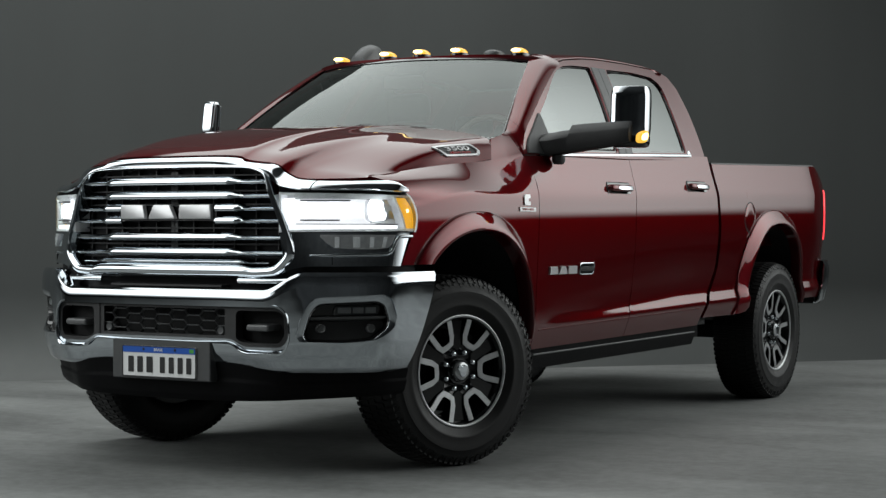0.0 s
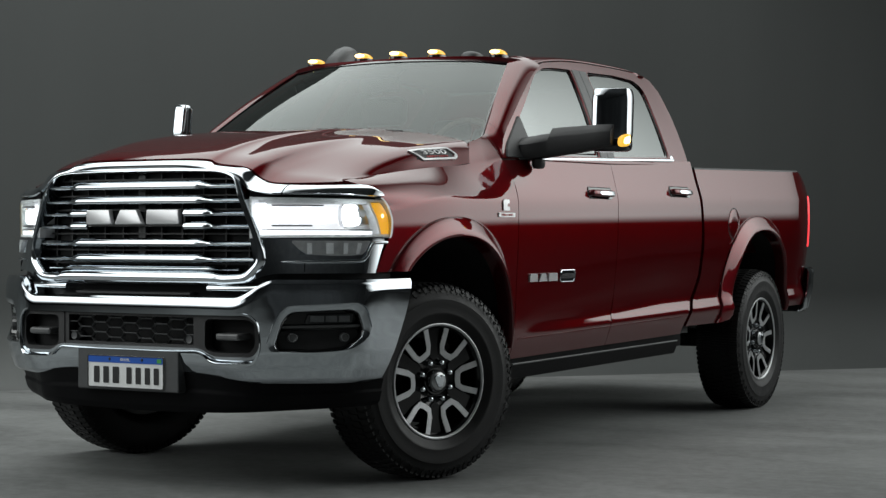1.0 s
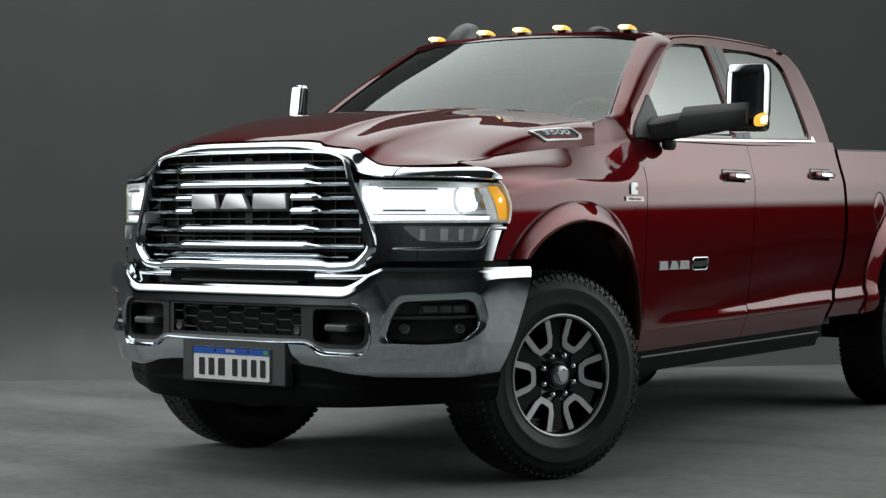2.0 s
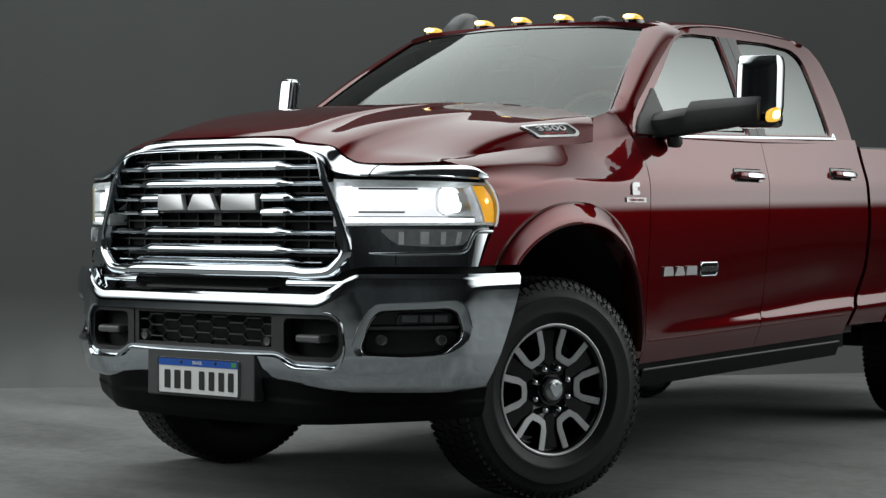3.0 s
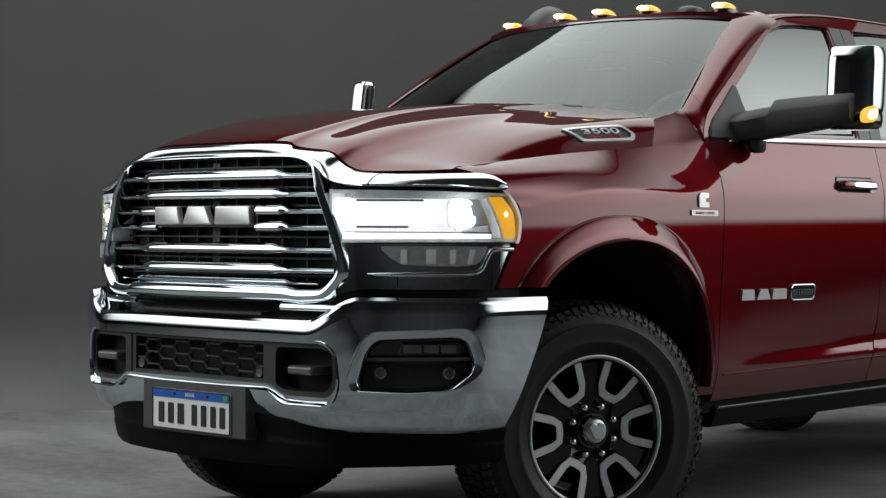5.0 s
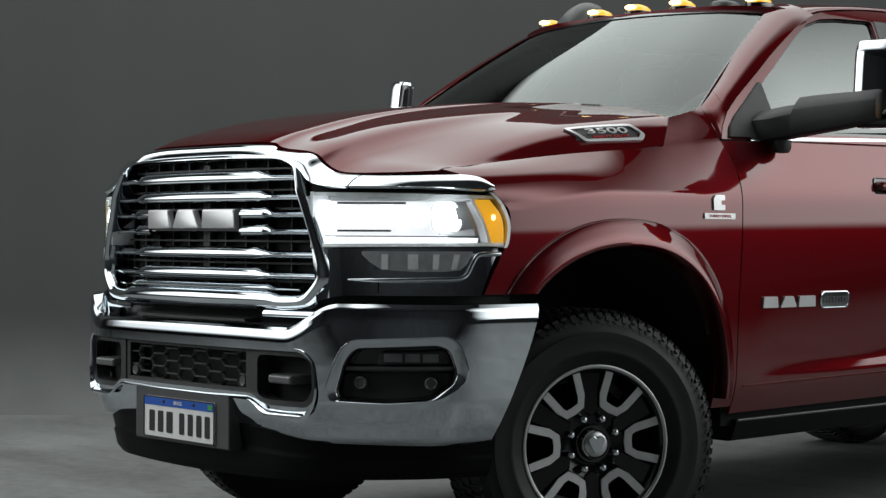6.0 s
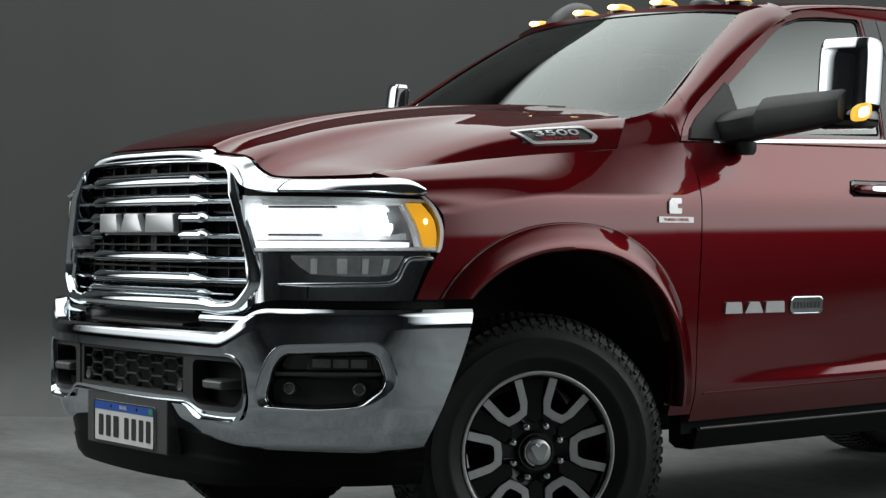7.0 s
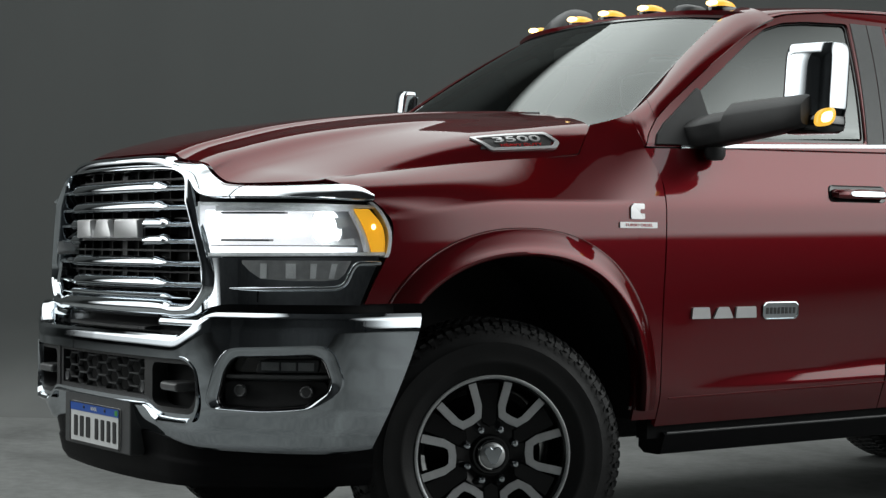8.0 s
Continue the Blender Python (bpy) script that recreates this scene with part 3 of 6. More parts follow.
def side_sheet(y0, y1, z0, z1, nu=24, nv=46):
    """A panel of the body side between two upright edges and two long ones."""
    def fn(u, v):
        ym = (y0(1.0) + y1(1.0)) / 2
        lo, hi = z0(ym), z1(ym)
        z = lo + (hi - lo) * v
        y = y0(z) + (y1(z) - y0(z)) * u
        lo, hi = z0(y), z1(y)
        z = lo + (hi - lo) * v
        return (side_x(y, z), y, z)
    return grid(fn, span(0, 1, nu), span(0, 1, nv))


def bed_top(y):
    return 1.418 + 0.0225 * (y - 2.8) - 0.085 * sstep(4.62, 4.86, y) ** 1.5


def bed_pt(y, t):
    if RA[0] - RA[2] + 0.003 < y < RA[0] + RA[2] - 0.003:
        z0 = arch_z(*RA, y)
    else:
        z0 = 0.54 if y < 3.7 else 0.60
    z = z0 + (bed_top(y) - z0) * t
    yy = y + (CABR(z) + 0.034 - 2.874) * (1 - sstep(2.85, 3.25, y)) + 0.045 * sstep(4.60, 4.84, y) * (1 - sstep(1.30, 1.40, z))
    return (side_x(yy, z), yy, z)


b_cols = sorted(set([round(y, 4) for y in span(2.874, 3.28, 12) + [arch(*RA, t)[0] for t in ARCH_T] + span(4.226, 4.84, 16)]))
for s in (1, -1):
    part("fender", flip(welded(join(grid(lambda y, t: fender_pt(y, t), f_cols, span(0, 1, 44)), grid(corner_pt, [(y - 0.3245) / 0.13775 for y in f_cols if y >= 0.324] + span(2.05, 4.0, 24), span(0, 1, 14)))), s), M_PAINT, truck, "dark red front wing", solid=0.012, out=(s, 0, 0.1), smooth=40)
    fd = part("front_door", flip(side_sheet(lambda z: DOOR_F(z) + 0.0025, lambda z: SPLIT(z) - 0.002, lambda y: 0.475 + 0.012 * (y - 0.6), lambda y: belt(y)), s), M_PAINT, truck,
              "dark red front door", solid=0.02, out=(s, 0, 0), smooth=40)
    rd = part("rear_door", flip(side_sheet(lambda z: SPLIT(z) + 0.002, lambda z: CABR(z) - 0.006, lambda y: 0.475 + 0.012 * (y - 0.6), lambda y: belt(y)), s), M_PAINT, truck,
              "dark red rear door", solid=0.02, out=(s, 0, 0), smooth=40)
    # dark sheet stands in for the shade in the gap beside the headlamp
    part("wing_gap_shade", flip(grid(lambda k, z: (side_x(wing_front(z), z) - 0.024 - 0.02 * (k < 0.5), wing_front(z) - 0.055 + 0.08 * k, z), (0.0, 0.5, 1.0), span(0.88, 1.215, 14)), s), M_UNDER, truck, smooth=50, solid=0.004, out=(s, 0, 0))
    part("bed_side", flip(grid(lambda y, t: bed_pt(y, t), b_cols, span(0, 1, 46)), s), M_PAINT, truck, "dark red cargo bed side", solid=0.02, out=(s, 0, 0), smooth=40)

    # wheel arch flares
    for nm, ins, outr, t0, t1, zlow, lead in (("front_wheel_flare", FA, FO, math.pi - 0.729, 0.0, 0.53, 0), ("rear_wheel_flare", RA, RO, math.pi, 0.0, 0.58, 1)):
        rows_i = [arch(*ins, t) for t in span(t0, t1, 44)]
        rows_o = [arch(*outr, t) for t in span(t0 if lead else math.pi - 0.578, t1, 44)]
        legs = [0.45, 0.9] if not lead else [0.5, 1.0]
        if lead:
            rows_i = [(rows_i[0][0] - 0.015 * q, rows_i[0][1] + (0.56 - rows_i[0][1]) * q) for q in (1.0, 0.5)] + rows_i
            rows_o = [(rows_o[0][0] - 0.03 * q, rows_o[0][1] + (0.54 - rows_o[0][1]) * q) for q in (1.0, 0.5)] + rows_o
        rows_i += [(rows_i[-1][0] + 0.004 * q, rows_i[-1][1] + (zlow - rows_i[-1][1]) * q) for q in legs]
        rows_o += [(rows_o[-1][0] + 0.0 * q, rows_o[-1][1] + (zlow - rows_o[-1][1]) * q) for q in legs]
        SEC = [(0.0, -0.012), (0.02, 0.008), (0.10, 0.014), (0.25, 0.021), (0.45, 0.031), (0.65, 0.040), (0.82, 0.046), (0.93, 0.046), (1.0, 0.038), (1.02, 0.02), (1.02, -0.03)]

        def flare_pt(i, k):
            (yo, zo), (yi, zi) = rows_o[int(i)], rows_i[int(i)]
            q, dx = SEC[int(k)]
            y, z = yo + (yi - yo) * q, zo + (zi - zo) * q
            fade = 1.0
            return (side_x(y, max(z, 0.5)) * (1 - q) + side_x(yo, max(zo, 0.5)) * q + dx * fade, y, z)
        part(nm, flip(grid(flare_pt, range(len(rows_o)), range(len(SEC))), s), M_PAINT, truck, "dark red wheel arch flare", out=(s, 0, 0), smooth=50, solid=0.004)
        # dark liner inside the arch
        lin = [(y + (y - ins[0]) * 0.02, z + 0.01) for y, z in rows_i]
        part("wheel_liner", flip(grid(lambda i, x: (x, lin[int(i)][0], lin[int(i)][1]), range(len(lin)), span(0.52, 0.975, 5)), s), M_UNDER, truck, solid=0.004, smooth=50)

# dark structure behind the panel gaps, the floor pan and chassis
for nm, b in (("cab_inner_shell", box(-0.925, 0.925, 0.53, 2.80, 0.50, 1.34)), ("engine_block", box(-0.5, 0.5, -0.55, 0.53, 0.62, 1.22)), ("bed_pan", box(-0.52, 0.52, 2.83, 4.75, 0.62, 0.94)),
              ("bed_front_brace", box(-0.90, 0.90, 2.85, 3.20, 0.62, 1.36)), ("bed_rear_brace", box(-0.9, 0.9, 4.26, 4.74, 0.64, 1.30)), ("radiator", box(-0.85, 0.85, -0.50, -0.44, 0.55, 1.2))):
    part(nm, b, M_UNDER, truck, smooth=None)
for s in (1, -1):
    part("chassis_rail", flip(box(0.40, 0.48, -0.55, 4.85, 0.44, 0.60), s), M_UNDER, truck, smooth=None)
part("rear_axle", join(tube([(-0.75, 3.785, 0.415), (0.75, 3.785, 0.415)], 0.055, 14), moved(spun([(-0.16, 0.02), (-0.14, 0.12), (0, 0.165), (0.14, 0.12), (0.16, 0.02)], 20), pose(0, 3.785, 0.415))), M_UNDER, truck)
part("front_axle", join(tube([(-0.75, 0.0, 0.415), (0.75, 0.0, 0.415)], 0.045, 14), moved(spun([(-0.13, 0.02), (-0.1, 0.10), (0, 0.13), (0.1, 0.10), (0.13, 0.02)], 20), pose(-0.25, 0, 0.415))), M_UNDER, truck)
part("fuel_tank", box(0.28, 0.60, 2.0, 2.95, 0.36, 0.52), M_UNDER, truck, bevel=0.03)
part("exhaust_pipe", tube([(-0.5, 0.8, 0.45), (-0.5, 2.6, 0.46), (-0.55, 4.6, 0.52)], 0.05, 12), M_UNDER, truck)
part("transmission", box(-0.2, 0.2, 0.4, 1.6, 0.34, 0.6), M_UNDER, truck, bevel=0.04)

# rocker step along each sill
for s in (1, -1):
    sec = [(0.80, 0.47), (0.80, 0.392), (0.83, 0.374), (0.90, 0.374), (0.912, 0.378), (0.932, 0.432), (0.935, 0.442), (0.931, 0.448), (0.90, 0.452)]
    part("side_step", flip(loft([[(x, y, z + 0.008 * (y - 0.65)) for x, z in sec] for y in (0.66, 0.70, 1.6, 2.60, 2.64)]), s), M_STEP, truck, "black plastic sill step", smooth=40)
    # the highlight along the step's upper edge is put in as a grey bead
    part("step_highlight", flip(tube([(0.9315, y, 0.4465 + 0.008 * (y - 0.65)) for y in (0.67, 1.6, 2.63)], 0.005, 8), s), M_GREYPL, truck, smooth=60)
    for b in (box(0.45, 0.82, 1.0, 1.08, 0.42, 0.47), box(0.45, 0.82, 2.2, 2.28, 0.43, 0.48), box(0.5, 0.86, 2.62, 2.72, 0.43, 0.52)):
        part("step_bracket", flip(b, s), M_UNDER, truck, smooth=None)
    part("sill_cover", flip(box(0.86, 0.915, 0.60, 2.72, 0.43, 0.50), s), M_STEP, truck, smooth=None)

# fuel door, on the left bed side only
def on_bed(p, q, d):
    y, z = 3.335 + p, 1.115 + q
    return (side_x(y, z) + d, y, z)


gap = [[on_bed(r * math.cos(a), r * math.sin(a), d) for r, d in ((0.0875, 0.0004), (0.0905, 0.0012), (0.0935, 0.0004))] for a in span(0, 2 * math.pi, 41)]
part("fuel_door_gap", grid(lambda i, k: gap[int(i)][int(k)], range(41), range(3)), M_UNDER, truck, smooth=40)
ring = [(0.088 * math.cos(a), 0.088 * math.sin(a)) for a in span(0, 2 * math.pi, 41)[:-1]]
part("fuel_door", join(loft([[on_bed(p * k, q * k, d) for p, q in ring] for k, d in ((1.0, -0.002), (0.985, 0.0015), (0.96, 0.0025), (0.5, 0.0026), (0.05, 0.0026))])), M_PAINT, truck, "round dark red fuel flap", smooth=30)

# ---- glass house ----
def gh(p, q, d=0.0):
    """A point of the cab's upper side: p along, q up, d outwards."""
    return (green_x(q) + d - 0.022 * (1 - sstep(0.60, 1.05, p)) + 0.012 * math.sin(math.pi * min(max((p - 0.6) / 2.2, 0), 1)), p, q)


def dense(poly, step=0.05):
    out = []
    for i, p in enumerate(poly):
        a, b = Vector(p), Vector(poly[(i + 1) % len(poly)])
        n = max(1, int((b - a).length / step))
        out += [tuple(a.lerp(b, k / n)) for k in range(n)]
    return out


def plate_with_holes(outer, holes, fn, thick):
    """A plane sheet with openings, laid by fn(p, q, d), with real thickness."""
    bm = bmesh.new()
    edges = []
    for loop in [outer] + holes:
        vs = [bm.verts.new((p, q, 0)) for p, q in loop]
        edges += [bm.edges.new((vs[i], vs[(i + 1) % len(vs)])) for i in range(len(vs))]
    bmesh.ops.triangle_fill(bm, use_beauty=True, use_dissolve=False, edges=edges)
    bmesh.ops.recalc_face_normals(bm, faces=bm.faces)
    bm.verts.index_update()
    P = [tuple(v.co[:2]) for v in bm.verts]
    T = [tuple(v.index for v in f.verts) for f in bm.faces]
    bnd = [tuple(v.index for v in e.verts) for e in bm.edges if len(e.link_faces) == 1]
    bm.free()
    n = len(P)
    V = [fn(p, q, 0.0) for p, q in P] + [fn(p, q, -thick) for p, q in P]
    F = T + [tuple(reversed([i + n for i in t])) for t in T] + [(a, b, b + n, a + n) for a, b in bnd]
    bm = bmesh.new()
    vs = [bm.verts.new(v) for v in V]
    for f in F:
        try:
            bm.faces.new([vs[i] for i in f])
        except ValueError:
            pass
    bmesh.ops.recalc_face_normals(bm, faces=bm.faces)
    bm.verts.index_update()
    out = [tuple(v.co) for v in bm.verts], [tuple(v.index for v in f.verts) for f in bm.faces]
    bm.free()
    return out


CAB_SIDE = [(0.580, 1.398), (0.608, 1.444), (0.655, 1.494), (0.728, 1.548), (0.855, 1.629), (1.05, 1.752), (1.224, 1.845), (1.34, 1.893), (1.448, 1.918), (1.70, 1.945), (1.95, 1.957), (2.30, 1.962), (2.60, 1.960), (2.755, 1.952), (2.828, 1.930),
            (2.866, 1.865), (2.850, 1.72), (2.820, 1.58), (2.785, 1.44), (1.70, 1.412)]
WIN_F = rounded([(0.675, 1.422), (0.795, 1.545), (0.910, 1.626), (1.056, 1.718), (1.20, 1.805), (1.298, 1.856), (1.40, 1.885), (1.52, 1.898), (1.745, 1.906), (1.592, 1.440)], 0.02)
WIN_R = rounded([(1.765, 1.446), (1.945, 1.908), (2.30, 1.919), (2.560, 1.910), (2.622, 1.880), (2.636, 1.845), (2.603, 1.73), (2.566, 1.60), (2.535, 1.474)], 0.025)
LIMITS = [(0.3, 1.2), (3.3, 1.2), (3.3, 2.2), (0.3, 2.2)]
side_cut = plate_with_holes(LIMITS, [dense(CAB_SIDE, 0.3)], lambda p, q, d: (1.4 + d, p, q), 1.2)
win_cuts = [prism(w, lambda p, q, d: (d, p, q), 0.3, 1.4) for w in (WIN_F, WIN_R)]
for s in (1, -1):
    cs = part("cab_side", flip(grid(lambda p, q: gh(p, q), span(0.55, 2.95, 61), span(1.36, 1.99, 26)), s), M_PAINT, truck, "dark red window frame of the cab", smooth=40, solid=0.03, out=(s, 0, 0.4))
    carve(cs, flip(side_cut, s), *[flip(w, s) for w in win_cuts])
    for nm, poly in (("front_window", WIN_F), ("rear_window", WIN_R)):
        pane = part(nm, flip(row_grid(poly, lambda p, q: gh(p, q, -0.014)), s), M_SIDEGLASS, truck, "tinted side window glass", smooth=60, out=(s, 0, 0.4))
        pane.visible_shadow = False
    part("window_seal", flip(plate_with_holes(dense(WIN_F), [dense([(p + (1.32 - p) * 0.03, q + (1.67 - q) * 0.04) for p, q in WIN_F])], lambda p, q, d: gh(p, q, d - 0.008), 0.004), s), M_GLOSSBLK, truck, smooth=None)
    part("window_seal", flip(plate_with_holes(dense(WIN_R), [dense([(p + (2.16 - p) * 0.03, q + (1.68 - q) * 0.04) for p, q in WIN_R])], lambda p, q, d: gh(p, q, d - 0.008), 0.004), s), M_GLOSSBLK, truck, smooth=None)
    for p0, p1 in ((1.596, 1.678), (1.683, 1.762)):
        part("b_pillar", flip(grid(lambda u, q: gh(p0 + (p1 - p0) * u + 0.352 * (q - 1.44), q, 0.003), span(0, 1, 5), span(1.436, 1.908, 14)), s), M_GREYPL, truck, "black centre pillar", smooth=60, solid=0.006, out=(s, 0, 0.4))
    strip = [(side_x(y, belt(y)) + 0.001, y, belt(y) + 0.006) for y in span(0.72, 2.54, 30)] + [(green_x(1.49) + 0.008, 2.565, 1.478)]
    part("belt_moulding", flip(loft([[(x - 0.012, y, z - 0.007), (x + 0.006, y, z - 0.007), (x + 0.0085, y, z - 0.005), (x + 0.0083, y, z + 0.0045), (x + 0.005, y, z + 0.007), (x - 0.012, y, z + 0.008)] for x, y, z in strip]), s), M_CHROME, truck, "thin chrome strip under the windows", smooth=30)
    part("a_pillar", flip(grid(corner_pt, span(4.02, 8, 60), span(0, 1, 16)), s), M_PAINT, truck, "dark red windscreen pillar", out=(s, -1, 0.5), smooth=60, solid=0.01)


def roof_front(a):
    """The roof's front edge, along the top of the windscreen and the pillars."""
    return hermite([0, 0.40, 0.632, 0.70, 0.73], [1.086, 1.122, 1.202, 1.255, 1.31], 0.73 * math.sin(a * math.pi / 2) ** 0.96)


def roof_pt(u, v):
    a = abs(u)
    yf = roof_front(a)
    yr = 2.80 - 0.06 * a ** 3
    y = yf + (yr - yf) * v
    zc = 1.932 + 0.062 * math.sin(math.pi * min(v * 0.75 + 0.02, 1)) ** 0.8 - 0.03 * max(0, v - 0.85) / 0.15
    zs = hermite([1.2, 1.34, 1.448, 1.70, 1.95, 2.30, 2.60, 2.73, 2.81], [1.860, 1.900, 1.924, 1.951, 1.963, 1.968, 1.966, 1.957, 1.935], y)
    xe = green_x(zs) + 0.003 + 0.012 * math.sin(math.pi * min(max((y - 0.6) / 2.2, 0), 1))
    k = (1 - a ** 3.2)
    x = xe * math.sin(a * math.pi / 2) ** 0.96
    return (math.copysign(x, u), y, zs + (zc - zs) * k ** 0.8)


part("roof", grid(roof_pt, span(-1, 1, 81), span(0, 1, 50)), M_PAINT, truck, "dark red cab roof", out=(0, 0, 1), smooth=50, solid=0.02)
part("cab_back", grid(lambda x, t: (x * (1 - 0.27 * max(0, t - 0.55) / 0.45), 2.80 + 0.05 * max(0, t - 0.6) / 0.4 - 0.03 * max(0, 0.5 - t), 0.55 + 1.34 * t), span(-0.93, 0.93, 20), span(0, 1, 20)), M_PAINT, truck, out=(0, 1, 0), solid=0.02)

WS_LO = [(-0.812, 0.606, 1.506), (-0.55, 0.515, 1.508), (0, 0.475, 1.515), (0.55, 0.515, 1.508), (0.812, 0.606, 1.506)]
WS_HI = [(-0.632, 1.205, 1.902), (-0.4, 1.125, 1.920), (0, 1.088, 1.928), (0.4, 1.125, 1.920), (0.632, 1.205, 1.902)]


def screen_pt(u, v, d=0.0):
    a, b = crom(WS_LO, u), crom(WS_HI, u)
    p = a.lerp(b, v) + Vector((0, -0.6, 0.75)) * (0.012 * math.sin(math.pi * max(v, 0.0)) + d)
    return tuple(p)


ws = part("windscreen", grid(screen_pt, span(0, 1, 40), span(-0.10, 1, 28)), M_GLASS, truck, "large curved windscreen glass", out=(0, -1, 1), smooth=60)
ws.visible_shadow = False
part("windscreen_seal", join(loft([[screen_pt(u, -0.10, 0.004), screen_pt(u, -0.075, 0.004), screen_pt(u, -0.075, -0.008), screen_pt(u, -0.10, -0.008)] for u in span(0, 1, 40)]),
                             loft([[screen_pt(u, 0.972, 0.004), screen_pt(u, 1.0, 0.004), screen_pt(u, 1.0, -0.008), screen_pt(u, 0.972, -0.008)] for u in span(0, 1, 40)]),
                             loft([[screen_pt(0.0, v, 0.004), screen_pt(0.012, v, 0.004), screen_pt(0.012, v, -0.008), screen_pt(0.0, v, -0.008)] for v in span(-0.1, 1, 22)]),
                             loft([[screen_pt(0.988, v, 0.004), screen_pt(1.0, v, 0.004), screen_pt(1.0, v, -0.008), screen_pt(0.988, v, -0.008)] for v in span(-0.1, 1, 22)])), M_GLOSSBLK, truck, smooth=50)
part("cowl_panel", grid(lambda x, t: (x, 0.36 + 0.07 * (x / 0.8) ** 2 + 0.10 * t, 1.470 - 0.02 * (x / 0.8) ** 2 - 0.01 * t), span(-0.80, 0.80, 24), span(0, 1, 4)), M_PLASTIC, truck, out=(0, 0, 1), solid=0.02)
for x0, x1, r in ((0.31, -0.22, 0.006), (-0.14, -0.66, 0.006)):
    wp = part("wiper", tube([screen_pt(0.5 + x / 1.63, 0.022 + 0.035 * math.sin(math.pi * k), 0.013) for k, x in zip(span(0, 1, 9), span(x0, x1, 9))], r, 6), M_PLASTIC, truck, "black wiper blade")
    part("wiper_arm", tube([(x0 + 0.06, 0.48, 1.520), screen_pt(0.5 + (x0 - 0.1) / 1.63, 0.03, 0.02), screen_pt(0.5 + ((x0 + x1) / 2) / 1.63, 0.053, 0.02)], 0.006, 6), M_PLASTIC, truck)

# ---- cargo bed and tail ----
for s in (1, -1):
    part("bed_rail_cap", flip(loft([[(side_x(y, bed_top(y)) - 0.085, y, bed_top(y) - 0.004), (side_x(y, bed_top(y)) - 0.004, y, bed_top(y) - 0.004),
                                     (side_x(y, bed_top(y)) - 0.006, y, bed_top(y) + 0.010), (side_x(y, bed_top(y)) - 0.08, y, bed_top(y) + 0.013)] for y in span(2.842, 4.66, 24)]), s), M_PLASTIC, truck, "black bed rail cap", smooth=40)
    part("bed_inner_side", flip(box(0.80, 0.84, 2.86, 4.74, 0.94, 1.40), s), M_PAINT, truck, smooth=None)
part("bed_front", box(-0.90, 0.90, 2.842, 2.88, 0.62, 1.405), M_PAINT, truck, bevel=0.008)
part("bed_floor", box(-0.80, 0.80, 2.88, 4.76, 0.94, 0.965), M_PLASTIC, truck, smooth=None)
tg = part("tailgate", box(-0.80, 0.80, 4.76, 4.82, 0.72, 1.44), M_PAINT, truck, "dark red tailgate", bevel=0.02)
for s in (1, -1):
    # tail lamp wrapping the rear corner
    def tail_pt(u, v):
        z = 0.975 + 0.335 * v
        a = u * math.pi / 2
        yb, xb = 4.85, side_x(4.84, z) + 0.004
        return (xb - 0.07 * (1 - math.cos(a)), yb - 0.012 + 0.075 * math.sin(a), z)
    part("tail_lamp", flip(grid(tail_pt, span(0, 1, 12), span(0, 1, 14)), s), M_RED, truck, "red wrapped tail lamp", out=(s, 0.5, 0), solid=0.03, smooth=50, bevel=0.006)
RB = [(-0.97, 4.74), (-0.955, 4.86), (-0.90, 4.92), (-0.5, 4.955), (0, 4.965), (0.5, 4.955), (0.90, 4.92), (0.955, 4.86), (0.97, 4.74)]
part("rear_bumper", loft([[(x, y - 0.10 * (abs(x) < 0.93), 0.83), (x, y - 0.01, 0.835), (x, y, 0.81), (x * 0.99, y + 0.005, 0.70), (x * 0.97, y - 0.02, 0.58), (x * 0.95, y - 0.06, 0.56)]
                          for x, y in [tuple(crom([(a, b, 0) for a, b in RB], t)[:2]) for t in span(0, 1, 50)]], closed=False, caps=False), M_CHROME, truck, "chrome rear bumper", smooth=50, solid=0.008)
part("hitch", box(-0.07, 0.07, 4.7, 5.0, 0.46, 0.56), M_UNDER, truck, bevel=0.01)
part("bumper_step", box(-0.92, 0.92, 4.72, 4.86, 0.55, 0.60), M_PLASTIC, truck, bevel=0.01)

# ---- front end ----
def face_y(x):
    """Plan curve of the grille face."""
    return -0.912 + 0.20 * x * x


G_IN = [(0, 1.297), (0.20, 1.297), (0.41, 1.294), (0.475, 1.270), (0.503, 1.20), (0.545, 1.09), (0.585, 0.985), (0.578, 0.940), (0.522, 0.890), (0.42, 0.889), (0.385, 0.900), (0, 0.900)]
G_OUT = [(0, 1.320), (0.20, 1.320), (0.415, 1.315), (0.492, 1.288), (0.528, 1.21), (0.575, 1.10), (0.618, 0.985), (0.622, 0.920), (0.560, 0.842), (0.45, 0.834), (0.40, 0.838), (0, 0.838)]


def ring_loop(half):
    return [(x, z) for x, z in half] + [(-x, z) for x, z in reversed(half[1:-1])]


def grille_ring(i, k):
    gi, go = RI[int(i) % len(RI)], RO2[int(i) % len(RO2)]
    q, dy = (((0.0, 0.055), (0.0, 0.0), (0.12, -0.020), (0.35, -0.033), (0.65, -0.033), (0.9, -0.018), (1.0, 0.0), (1.0, 0.022)))[int(k)]
    x, z = gi[0] + (go[0] - gi[0]) * q, gi[1] + (go[1] - gi[1]) * q
    lean = 0.045 * max(0.0, z - 1.20) / 0.15
    return (x, face_y(x) + dy + lean, z)


def resampled(loop, n=12):
    out = []
    for i in range(len(loop)):
        a, b = Vector(loop[i]), Vector(loop[(i + 1) % len(loop)])
        out += [tuple(a.lerp(b, k / n)) for k in range(n)]
    return out


